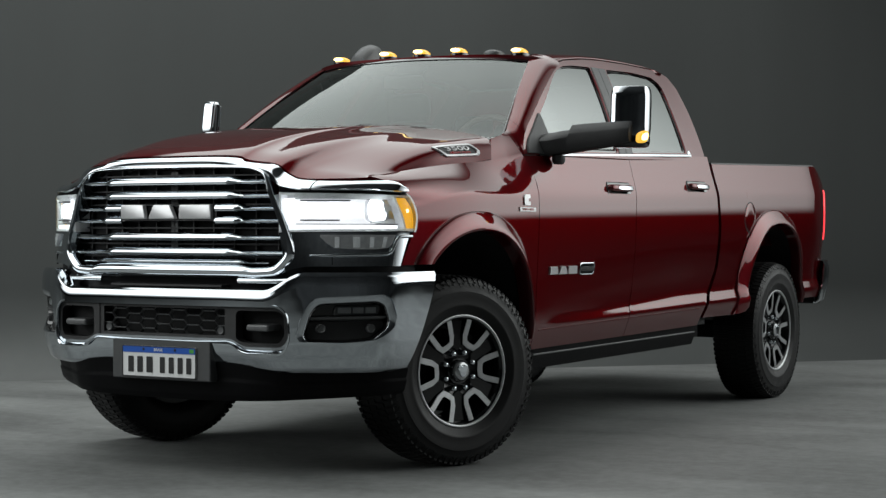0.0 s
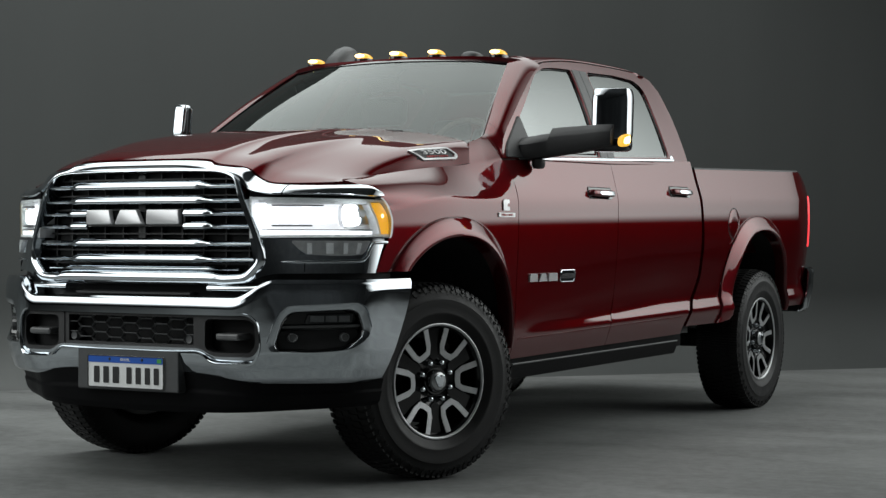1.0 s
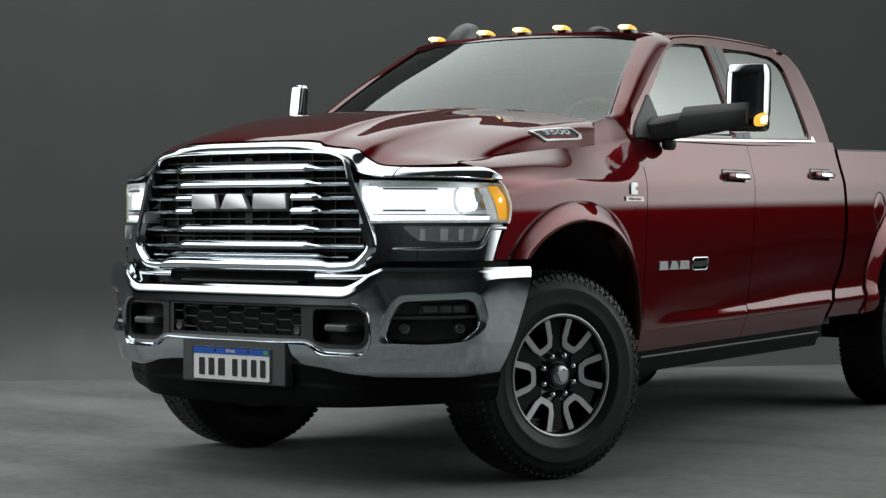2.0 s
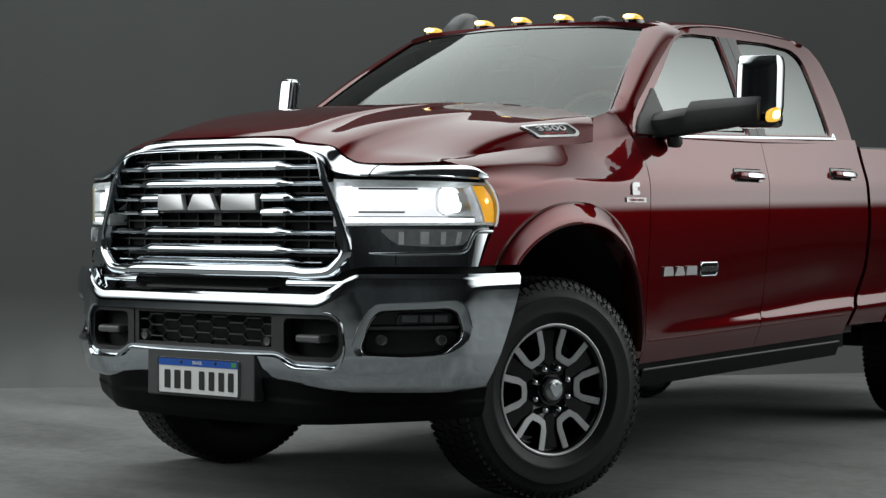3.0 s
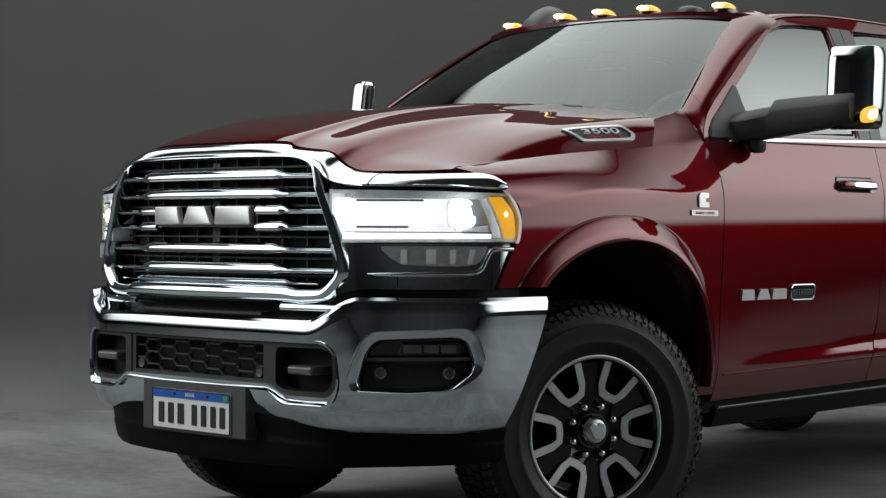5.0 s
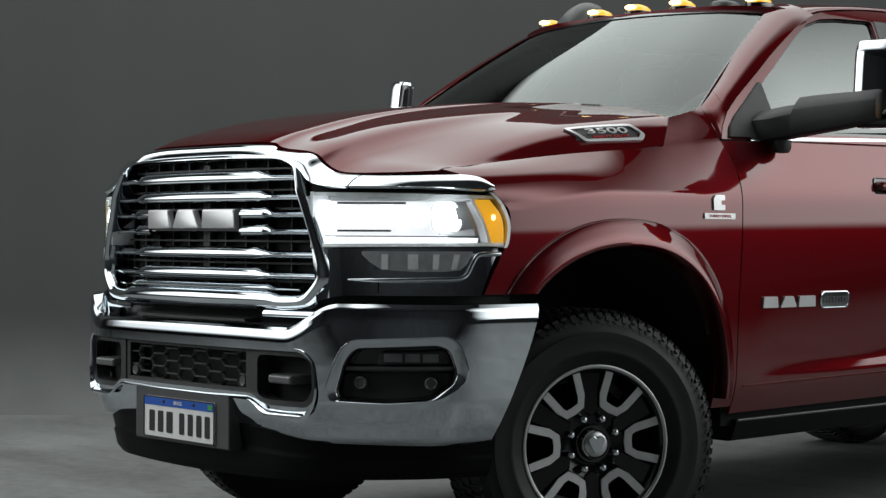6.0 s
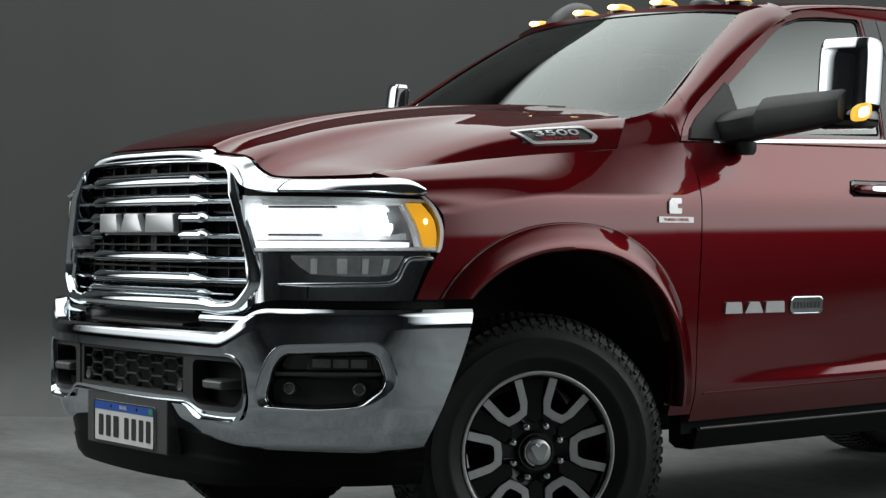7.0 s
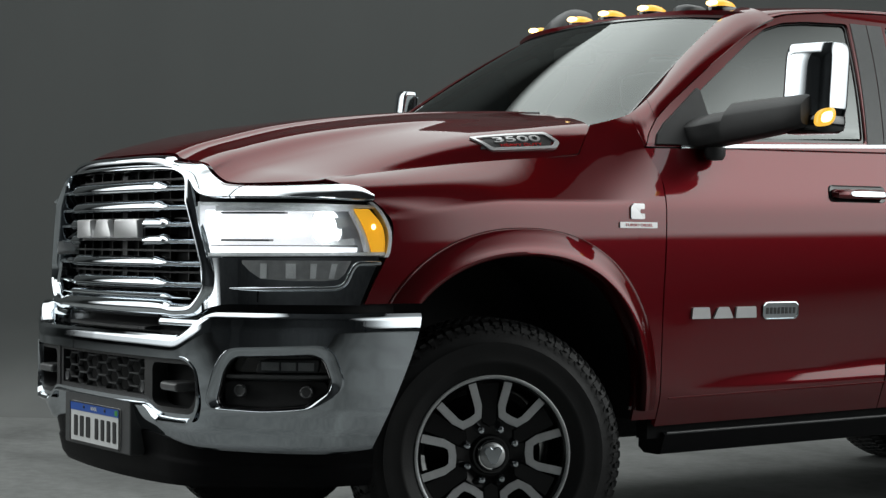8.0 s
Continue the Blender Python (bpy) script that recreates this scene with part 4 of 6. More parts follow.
def smoothed(loop, times=14):
    P = [Vector(p) for p in loop]
    for _ in range(times):
        P = [(P[i - 1] + P[i] * 2 + P[(i + 1) % len(P)]) / 4 for i in range(len(P))]
    return [tuple(p) for p in P]


def open_x(z):
    """Half width of the grille opening at z."""
    return hermite([0.89, 0.94, 0.985, 1.09, 1.20, 1.27, 1.30], [0.53, 0.577, 0.583, 0.545, 0.503, 0.474, 0.40], z)


RI, RO2 = smoothed(resampled(ring_loop(G_IN))), smoothed(resampled(ring_loop(G_OUT)))
grille = part("grille", grid(grille_ring, range(len(RI) + 1), range(8)), M_CHROME, truck, "chrome grille surround with chrome bars", smooth=60)
part("grille_back", grid(lambda u, z: (u * (open_x(z) + 0.012), face_y(u * 0.55) + 0.075, z), span(-1, 1, 20), span(0.87, 1.296, 12)), M_UNDER, grille, out=(0, -1, 0), solid=0.01)


def grille_bar(z, x0, x1, thick, thin, k0, k1, depth=0.045):
    """A chrome bar that swells from thin ends to a thicker middle."""
    loops = []
    for x in span(x0, x1, 40):
        w = sstep(k0, k0 + 0.035, x) * (1 - sstep(k1 - 0.035, k1, x))
        h = thin + (thick - thin) * w
        y = face_y(x) - 0.004 - 0.010 * w
        zc = z + 0.003 * w
        loops.append([(x, y + depth, zc - h * 0.45), (x, y + 0.006, zc - h * 0.5), (x, y + 0.001, zc - h * 0.44), (x, y + 0.005, zc - h * 0.36), (x, y + 0.005, zc - h * 0.28), (x, y - 0.001, zc - h * 0.22), (x, y - 0.002, zc - h * 0.08), (x, y + 0.004, zc + h * 0.22), (x, y + 0.013, zc + h * 0.46), (x, y + 0.018, zc + h * 0.5), (x, y + depth, zc + h * 0.5)])
    return loft(loops)


for z in (1.243, 1.184, 1.009, 0.945):
    e = open_x(z) + 0.012
    part("chrome_bar", grille_bar(z, -e, e, 0.037, 0.021, -0.36, 0.36), M_CHROME, grille, smooth=50)
for z in (1.131, 1.079):
    e = open_x(z) + 0.012
    for s in (1, -1):
        part("chrome_bar", flip(grille_bar(z, 0.255, e, 0.036, 0.020, 0.22, 0.385), s), M_CHROME, grille, smooth=50)
part("chrome_bar", grille_bar(0.905, -0.50, 0.50, 0.022, 0.012, -0.40, 0.40, 0.05), M_CHROME, grille, smooth=50)
# dark lattice behind the bars
for x in span(-0.51, 0.51, 11):
    part("lattice_fin", box(x - 0.0025, x + 0.0025, face_y(x) + 0.052, face_y(x) + 0.085, 0.895, 1.295 - 0.05 * sstep(0.38, 0.47, abs(x))), M_PLASTIC, grille, smooth=None)
for z in (1.272, 1.206, 1.148, 1.048, 0.980, 0.925):
    e = open_x(z) + 0.005
    part("lattice_rail", loft([[(x, face_y(x) + 0.045, z - 0.003), (x, face_y(x) + 0.045, z + 0.003), (x, face_y(x) + 0.08, z + 0.004), (x, face_y(x) + 0.08, z - 0.004)] for x in span(-e, e, 14)]), M_PLASTIC, grille, smooth=40)
part("lattice_post", box(-0.02, 0.02, -0.86, -0.83, 0.90, 1.29), M_GREYPL, grille, bevel=0.005)
# badge of three plain chrome blocks on a dark carrier
part("badge_carrier", prism(rounded([(-0.262, 1.078), (0.262, 1.078), (0.262, 1.140), (-0.262, 1.140)], 0.012), lambda p, q, d: (p, face_y(p) - 0.004 - d, q), -0.05, 0.004), M_GLOSSBLK, grille, smooth=None)
for x0, x1, t0, t1 in ((-0.245, -0.102, 0.0, -0.012), (-0.085, 0.062, 0.030, -0.030), (0.080, 0.245, 0.004, -0.004)):
    poly = rounded([(x0, 1.086), (x1, 1.086), (x1 + t1, 1.147), (x0 + t0, 1.147)], 0.006, 3)
    part("badge_block", loft([[(p + (((x0 + x1) / 2) - p) * k, face_y(p) - d, q + (1.116 - q) * k * 2) for p, q in poly] for k, d in ((0, 0.004), (0, 0.020), (0.03, 0.025), (0.05, 0.0255))]), M_SILVER, grille, smooth=25)

# trim between grille and bumper
for s in (1, -1):
    part("lower_grille_trim", flip(grid(lambda u, v: (0.372 + 0.258 * u, face_y(0.372 + 0.258 * u) - 0.018 - 0.004 * v * (1 - v) * 4 - 0.006 * v, 0.840 - 0.020 * v), span(0, 1, 16), span(0, 1, 6)), s), M_CHROME, truck, solid=0.01, out=(0, -1, 0), smooth=50)
part("lower_grille_slot", loft([[(x, face_y(x) + 0.02, 0.776), (x, face_y(x) + 0.02, 0.842), (x, face_y(x) + 0.06, 0.842), (x, face_y(x) + 0.06, 0.776)] for x in span(-0.66, 0.66, 25)]), M_INSET, truck, "dark slot under the grille", smooth=40)
part("lower_slot_lip", loft([[(x, face_y(x) - 0.030, 0.801), (x, face_y(x) - 0.030, 0.809), (x, face_y(x) + 0.02, 0.812), (x, face_y(x) + 0.02, 0.797)] for x in span(-0.30, 0.30, 14)]), M_PLASTIC, truck)

# lamp corner: plan curve from the grille to the wing
LX = [0.555, 0.64, 0.74, 0.83, 0.90, 0.945, 0.960]
LY = [-0.868, -0.842, -0.780, -0.690, -0.590, -0.490, -0.408]
# where the lamp and the panel under it end, by height
LAMP_EZ = [0.86, 0.90, 1.016, 1.035, 1.06, 1.10, 1.13, 1.17, 1.197, 1.22]
LAMP_EU = [0.77, 0.79, 0.885, 0.925, 0.940, 0.945, 0.928, 0.885, 0.835, 0.79]


def lamp_xy(u, inset=0.0):
    p = crom([(x, y, 0) for x, y in zip(LX, LY)], u)
    q = crom([(x, y, 0) for x, y in zip(LX, LY)], min(u + 0.01, 1.0)) - crom([(x, y, 0) for x, y in zip(LX, LY)], max(u - 0.01, 0.0))
    n = Vector((q.y, -q.x, 0)).normalized()
    n = n if n.x > 0 or n.y < 0 else -n
    return p - n * inset


def lamp_end(u, z):
    """Draw the outer part of the lamp in towards its curved end."""
    return u if u < 0.55 else 0.55 + (u - 0.55) * (hermite(LAMP_EZ, LAMP_EU, z) - 0.55) / 0.45


def lamp_pt(u, z, inset=0.0):
    p = lamp_xy(lamp_end(u, z), inset)
    return (p.x, p.y, z)


def lamp_column(u0, u1, zs, d0, d1):
    """An upright solid between two slanted edges u0(z) and u1(z)."""
    loops = []
    for z in zs:
        us = span(u0(z), u1(z), 4)
        loops.append([tuple(lamp_xy(u, d0).xy) + (z,) for u in us] + [tuple(lamp_xy(u, d1).xy) + (z,) for u in reversed(us)])
    return loft(loops)


L_TOP = lambda u: 1.198 - 0.010 * u  # noqa: E731
L_BOT = lambda u: 1.030 + 0.006 * u  # noqa: E731


def lamp_band(u0, u1, z0, z1, inset, nu=20, nv=6):
    return grid(lambda u, v: lamp_pt(u, z0(u) + (z1(u) - z0(u)) * v, inset), span(u0, u1, nu), span(0, 1, nv))


def lamp_block(u0, u1, z0, z1, d0, d1, nu=10):
    """A solid that follows the lamp's curve between two depths."""
    return loft([[lamp_pt(u, z0, d0), lamp_pt(u, z1, d0), lamp_pt(u, z1, d1), lamp_pt(u, z0, d1)] for u in span(u0, u1, nu)])


BROW_T = [(0, -0.866, 1.350), (0.20, -0.862, 1.350), (0.335, -0.852, 1.344), (0.375, -0.842, 1.327), (0.45, -0.836, 1.319), (0.515, -0.826, 1.310),
          (0.555, -0.816, 1.278), (0.605, -0.798, 1.254), (0.70, -0.742, 1.247), (0.79, -0.655, 1.248), (0.862, -0.568, 1.250), (0.908, -0.515, 1.243), (0.940, -0.478, 1.218)]
BROW_B = [(0, -0.888, 1.316), (0.20, -0.885, 1.316), (0.335, -0.882, 1.312), (0.395, -0.880, 1.305), (0.46, -0.876, 1.288), (0.505, -0.872, 1.262),
          (0.545, -0.870, 1.230), (0.61, -0.862, 1.214), (0.70, -0.820, 1.213), (0.80, -0.735, 1.212), (0.893, -0.620, 1.209), (0.940, -0.535, 1.204), (0.951, -0.484, 1.205)]


def brow_pt(u, v):
    a, b = crom(BROW_T, u), crom(BROW_B, u)
    n = Vector((0.7 * max(0.0, u - 0.45), -0.8 + 0.3 * u, 0.45))
    return tuple(a.lerp(b, v) + n * (0.015 - 0.011 * sstep(0.75, 1.0, u)) * math.sin(math.pi * v ** 0.9))


part("grille_brow", grid(lambda u, v: brow_pt(u, v) if u >= 0 else (lambda p: (-p[0], p[1], p[2]))(brow_pt(-u, v)), span(-0.651, 0.651, 140), span(0, 1, 10)), M_CHROME, truck, "chrome strip between grille and bonnet", out=(0, -1, 0.5), smooth=60, solid=0.012)
for s in (1, -1):
    part("chrome_brow", flip(grid(brow_pt, span(0.655, 1, 40), span(0, 1, 10)), s), M_CHROME, truck, "chrome strip over the headlamp", out=(s, -1, 0.5), smooth=60, solid=0.012)
    # black strip put in for the shade between brow and headlamp
    part("gap_shade_strip", flip(lamp_band(0.0, 1.0, lambda u: 1.194, lambda u: 1.222, 0.006, 30, 3), s), M_INSET, truck, out=(s, -1, 0), smooth=50, solid=0.02)
    lamp = part("headlamp", flip(join(lamp_band(0, 1, L_BOT, L_TOP, 0.075), lamp_band(0.0, 1, lambda u: L_BOT(u), lambda u: L_BOT(u) + 0.001, 0.0, nv=2)), s), M_REFLECTOR, truck, "lit white LED headlamp with clear lens", out=(s, -1, 0), smooth=50)
    cover = part("lens_cover", flip(lamp_band(0.005, 0.995, L_BOT, L_TOP, -0.002, 40, 8), s), M_LENS, lamp, "clear lens", out=(s, -1, 0), smooth=60)
    cover.visible_shadow = False
    for a, b in ((L_TOP, 0.010), (L_BOT, -0.010)):
        part("lamp_frame", flip(loft([[lamp_pt(u, a(u) - b * 0.2, 0.002), lamp_pt(u, a(u) - b * 1.2, 0.004), lamp_pt(u, a(u) - b * 1.2, 0.07), lamp_pt(u, a(u) - b * 0.2, 0.07)] for u in span(0, 1, 26)]), s), M_FROST, lamp, smooth=40)
    part("lamp_frame", flip(lamp_block(0.0, 0.028, 1.030, 1.197, 0.0, 0.075, 3), s), M_FROST, lamp)
    part("lamp_frame", flip(lamp_column(lambda z: lamp_end(1, z) - 0.022, lambda z: lamp_end(1, z), span(1.032, 1.196, 14), -0.002, 0.05), s), M_SILVER, lamp, smooth=50)
    part("running_light", flip(lamp_block(0.05, 0.80, 1.043, 1.060, 0.012, 0.05, 24), s), M_LED, lamp, "white LED light bar", smooth=40)
    part("running_light", flip(lamp_block(0.05, 0.12, 1.060, 1.172, 0.014, 0.05, 6), s), M_LED, lamp, smooth=40)
    for k in range(6):
        part("led_cell", flip(lamp_block(0.152 + 0.067 * k, 0.205 + 0.067 * k, 1.088 + 0.006 * (k % 2), 1.158 - 0.004 * (k % 3), 0.030 + 0.006 * (k % 2), 0.06, 4), s), M_LED, lamp, "bright LED cell", smooth=40)
    # glowing panel added behind the LEDs for the white glow inside the lamp
    part("glow_panel", flip(lamp_band(0.03, 0.66, lambda u: 1.040, lambda u: 1.170, 0.066, 24, 4), s), M_LAMPGLOW, lamp, "softly glowing white panel that fills the headlamp with glow", out=(s, -1, 0), smooth=50)
    part("upper_shade", flip(lamp_block(0.13, 0.84, 1.168, 1.184, 0.012, 0.06, 20), s), M_FROST, lamp, smooth=40)
    for u0, u1, zd in ((0.17, 0.40, 1.078), (0.17, 0.46, 1.160)):
        part("led_divider", flip(lamp_block(u0, u1, zd, zd + 0.006, 0.010, 0.05, 10), s), M_GREYPL, lamp, smooth=40)
    part("led_divider", flip(lamp_block(0.10, 0.80, 1.0635, 1.0665, 0.010, 0.05, 24), s), M_GREYPL, lamp, smooth=40)
    part("projector", flip(loft([[lamp_pt(0.645 + 0.062 * math.copysign(abs(math.cos(a)) ** 0.6, math.cos(a)) * r, 1.122 + 0.040 * math.copysign(abs(math.sin(a)) ** 0.6, math.sin(a)) * r, d) for a in span(0, 2 * math.pi, 21)[:-1]] for r, d in ((1, 0.06), (1, 0.03), (0.8, 0.018), (0.4, 0.014), (0.02, 0.013))]), s), M_PROJ, lamp, "bright projector lens", smooth=50)
    part("projector_ring", flip(loft([[lamp_pt(0.645 + 0.076 * math.copysign(abs(math.cos(a)) ** 0.6, math.cos(a)) * r, 1.122 + 0.049 * math.copysign(abs(math.sin(a)) ** 0.6, math.sin(a)) * r, d) for a in span(0, 2 * math.pi, 21)] for r, d in ((0.88, 0.06), (0.9, 0.024), (1.0, 0.022), (1.0, 0.06))], caps=False), s), M_REFLECTOR, lamp, smooth=50)
    mark_l, mark_r = (lambda z: hermite([1.046, 1.11, 1.176], [0.838, 0.802, 0.745], z)), (lambda z: hermite([1.046, 1.085, 1.13, 1.176], [0.905, 0.908, 0.888, 0.818], z))  # noqa: E731
    part("side_marker", flip(lamp_column(mark_l, mark_r, span(1.047, 1.175, 9), 0.006, 0.022), s), M_AMBER, lamp, "amber side marker lens", smooth=50)
    part("marker_wall", flip(lamp_column(lambda z: mark_l(z) - 0.022, lambda z: mark_l(z) - 0.006, span(1.040, 1.184, 7), 0.004, 0.06), s), M_FROST, lamp, smooth=40)
    part("marker_bulb", flip(loft([[tuple(lamp_xy(0.845 + 0.016 * math.cos(a) * r, d).xy) + (1.122 + 0.011 * math.sin(a) * r,) for a in span(0, 2 * math.pi, 13)[:-1]] for r, d in ((1, 0.01), (0.7, 0.0045), (0.1, 0.004))]), s), M_AMBERCORE, lamp, "glowing marker bulb", smooth=50)
    # reflector wings beside the projector
    part("reflector_wing", flip(loft([[tuple(lamp_xy(u, d).xy) + (z,) for z, d in ((z0, 0.018), (z1, 0.018), (z1, 0.05), (z0, 0.05))] for u, z0, z1 in ((0.655, 1.112, 1.150), (0.70, 1.116, 1.148), (0.725, 1.122, 1.142))]), s), M_SILVER, lamp, smooth=30)
    part("reflector_wing", flip(loft([[tuple(lamp_xy(u, d).xy) + (z,) for z, d in ((z0, 0.016), (z1, 0.024), (z1, 0.05), (z0, 0.05))] for u, z0, z1 in ((0.60, 1.070, 1.078), (0.68, 1.068, 1.082), (0.755, 1.066, 1.088))]), s), M_LAMPGREY, lamp, smooth=30)
    # chrome panel under the lamp, around the lower lamp
    def bezel_pt(u, v):
        z1 = L_BOT(u) - 0.003
        z0 = 0.868 + 0.022 * sstep(0.0, 0.25, u)
        z = z1 + (z0 - z1) * v
        p = lamp_xy(lamp_end(u, min(z, 1.018)), 0.001 + 0.013 * (1 - v) + 0.003 * v * (1 - v) * 4)
        k = max(0.0, 0.12 - u) / 0.12
        return (p.x + 0.035 * k * v, p.y - 0.005, z)
    bz = part("lamp_bezel", flip(grid(bezel_pt, span(0, 1, 44), span(0, 1, 26)), s), M_CHROME, truck, "chrome panel below the headlamp", out=(s, -1, 0), smooth=60, solid=0.01)
    low = part("lower_lamp", flip(loft([[lamp_pt(u, z0, -0.004), lamp_pt(u, 1.021, -0.004), lamp_pt(u, 1.021, 0.035), lamp_pt(u, z0, 0.035)] for u, z0 in ((0.29, 1.012), (0.325, 0.988), (0.37, 0.967), (0.5, 0.962), (0.65, 0.962), (0.755, 0.966), (0.785, 0.982), (0.795, 1.008))]), s), M_LAMPGREY, truck, "clear lower lamp unit", smooth=40)
    for u0, u1 in ((0.37, 0.395), (0.47, 0.51), (0.575, 0.61), (0.69, 0.725)):
        part("reflector_cell", flip(lamp_block(u0, u1, 0.968, 1.012, -0.0055, 0.002, 5), s), M_FROST, low, smooth=40)
    lc = part("lens_cover", flip(lamp_band(0.33, 0.78, lambda u: 0.966, lambda u: 1.019, -0.008), s), M_LENS, low, "clear lens", smooth=50, out=(s, -1, 0))
    lc.visible_shadow = False
    # bright U-shaped moulding below it
    upath = [(0.23, 0.937), (0.30, 0.936), (0.40, 0.936), (0.55, 0.938), (0.70, 0.939), (0.775, 0.943), (0.812, 0.957), (0.822, 0.985), (0.835, 1.008), (0.88, 1.014), (0.995, 1.014)]
    up = [crom([(a, b, 0) for a, b in upath], t) for t in span(0, 1, 44)]
    part("lamp_moulding", flip(tube([lamp_pt(p.x, p.y, 0.0) for p in up], [0.0015 + 0.006 * min(1.0, k / 8) for k in range(44)], 10), s), M_CHROME, truck, "chrome moulding under the lamp", smooth=60)
    part("bezel_seam", flip(loft([[lamp_pt(0.355, z, -0.0015), lamp_pt(0.360, z, -0.0015), lamp_pt(0.360, z, 0.006), lamp_pt(0.355, z, 0.006)] for z in (0.932, 0.91, 0.884)]), s), M_GLOSSBLK, truck, smooth=None)
    # black gap filler between bezel and bumper
    part("bumper_gap_filler", flip(grid(lambda u, v: (lamp_xy(u, 0.03).x, lamp_xy(u, 0.03).y + 0.02 * 0, 0.905 - 0.10 * v), span(0, 1, 24), span(0, 1, 3)), s), M_UNDER, truck, out=(s, -1, 0), solid=0.01)

# ---- front bumper ----
BX = [0.0, 0.20, 0.40, 0.55, 0.64, 0.72, 0.81, 0.90, 0.955, 0.983, 0.996]
BY = [-0.966, -0.963, -0.952, -0.932, -0.900, -0.855, -0.795, -0.715, -0.620, -0.49, -0.345]


def bump_xy(t):
    p = crom([(x, y, 0) for x, y in zip(BX, BY)], abs(t))
    return Vector((math.copysign(p.x, t), p.y, 0))


def bump_n(t):
    d = bump_xy(min(abs(t) + 0.01, 1)) - bump_xy(max(abs(t) - 0.01, 0))
    n = Vector((-d.y, d.x, 0)) * -1
    n = n.normalized() if n.length else Vector((0, -1, 0))
    n = -n if n.y > 0 and n.x < 0 else n
    n = Vector((abs(n.x), -abs(n.y), 0))
    return Vector((math.copysign(n.x, t) if abs(t) > 1e-6 else 0, n.y, 0))


B_SEC = [(0.085, 1.0), (0.040, 1.012), (0.008, 1.004), (0.0, 0.970), (-0.004, 0.90), (-0.0025, 0.76), (0.0, 0.60), (0.004, 0.45), (0.010, 0.30), (0.024, 0.15), (0.043, 0.03), (0.058, 0.0), (0.11, 0.0)]


def bump_pt(t, k):
    i = min(int(k), len(B_SEC) - 2)
    f = k - i
    ins = B_SEC[i][0] * (1 - f) + B_SEC[i + 1][0] * f
    h = B_SEC[i][1] * (1 - f) + B_SEC[i + 1][1] * f
    x = abs(bump_xy(t).x)
    ins += 0.0115 * max(0.0, min(h, 1.0) - 0.55) / 0.45 * sstep(0.62, 0.74, x) * (1 - 1.3 * sstep(0.91, 0.99, x))
    zt = 0.790 + 0.074 * sstep(0.52, 0.69, x)
    zb = 0.474 - 0.024 * sstep(0.30, 0.60, x)
    z = zb + (zt - zb) * h
    # the ends lean forward towards the bottom
    te = 1.0 - 0.105 * max(0.0, (0.862 - z) / 0.42)
    tt = t * te if abs(t) > 0.7 else t * (1 - (1 - te) * (abs(t) / 0.7) ** 4)
    p = bump_xy(tt) - bump_n(tt) * ins
    return (p.x, p.y, z)


ks = [0, 0.5, 1, 1.3, 1.6, 2, 2.3, 2.6, 3] + span(3.25, 10, 28) + [10.5, 11, 12]
bumper = part("front_bumper", grid(bump_pt, span(-1, 1, 151), ks), M_BUMPER, truck, "large chrome front bumper", out=(0, -1, 0), smooth=60, solid=0.012)
OPEN = [(0, 0.722), (0.585, 0.722), (0.622, 0.690), (0.628, 0.600), (0.600, 0.556), (0.425, 0.556), (0.370, 0.588), (0, 0.588)]
OPEN_R = rounded([(x, z) for x, z in OPEN[1:-1]] + [(-x, z) for x, z in reversed(OPEN[1:-1])], 0.03, 5)
FOG_N = Vector((0.75, -0.66, 0)).normalized()
FOG_T = Vector((0.66, 0.75, 0)).normalized()
FOG_C = Vector((0.862, -0.752, 0))


FOG_S = [bump_xy(t) - FOG_C for t in span(0.4, 1.0, 60)]
FOG_P, FOG_H = [v.dot(FOG_T) for v in FOG_S], [v.dot(FOG_N) for v in FOG_S]


def fog_h(p):
    """Height of the bumper's curve over its chord."""
    return float(np.interp(p, FOG_P, FOG_H))


def fog_in(q):
    """How far the bumper's skin stands back at height q."""
    h = (q - 0.45) / 0.414
    return float(np.interp(h, [h for _, h in reversed(B_SEC[3:11])], [i for i, _ in reversed(B_SEC[3:11])])) + 0.0115 * max(0.0, h - 0.55) / 0.45


def fog(p, q, d):
    """Fog lamp recess: p along the corner, q height, d inwards."""
    v = FOG_C + FOG_T * p + FOG_N * (fog_h(p) - fog_in(q) - d)
    return (v.x, v.y, q)


def fog_cut(p, q, d):
    v = FOG_C + FOG_T * p - FOG_N * d
    return (v.x, v.y, q)


FOG = rounded([(-0.182, 0.695), (-0.150, 0.735), (0.095, 0.745), (0.128, 0.730), (0.150, 0.668), (0.140, 0.636), (0.075, 0.590), (-0.05, 0.579), (-0.192, 0.583), (-0.207, 0.605)], 0.03, 5)
FD = dense(FOG, 0.015)
# the chrome dips into the recess all round it, most of all above and outside
FOG_O = smoothed([(-0.02 + (p + 0.02) * (1.16 if p > 0 else 1.20) + (0.010 if p > 0 else 0.0), 0.660 + (q - 0.660) * (1.36 if q > 0.66 else 1.05)) for p, q in FD], 3)
cut_fog = prism(FOG_O, fog_cut, -0.2, 0.16)
carve(bumper, prism(OPEN_R, lambda p, q, d: (p, d, q), -1.2, -0.80), cut_fog, flip(cut_fog, -1))

# bright rolled edge of the centre opening
lipo = [(p, q) for p, q in OPEN_R]


def bump_y_at(x):
    return hermite(BX[:7], BY[:7], min(abs(x), 0.8))


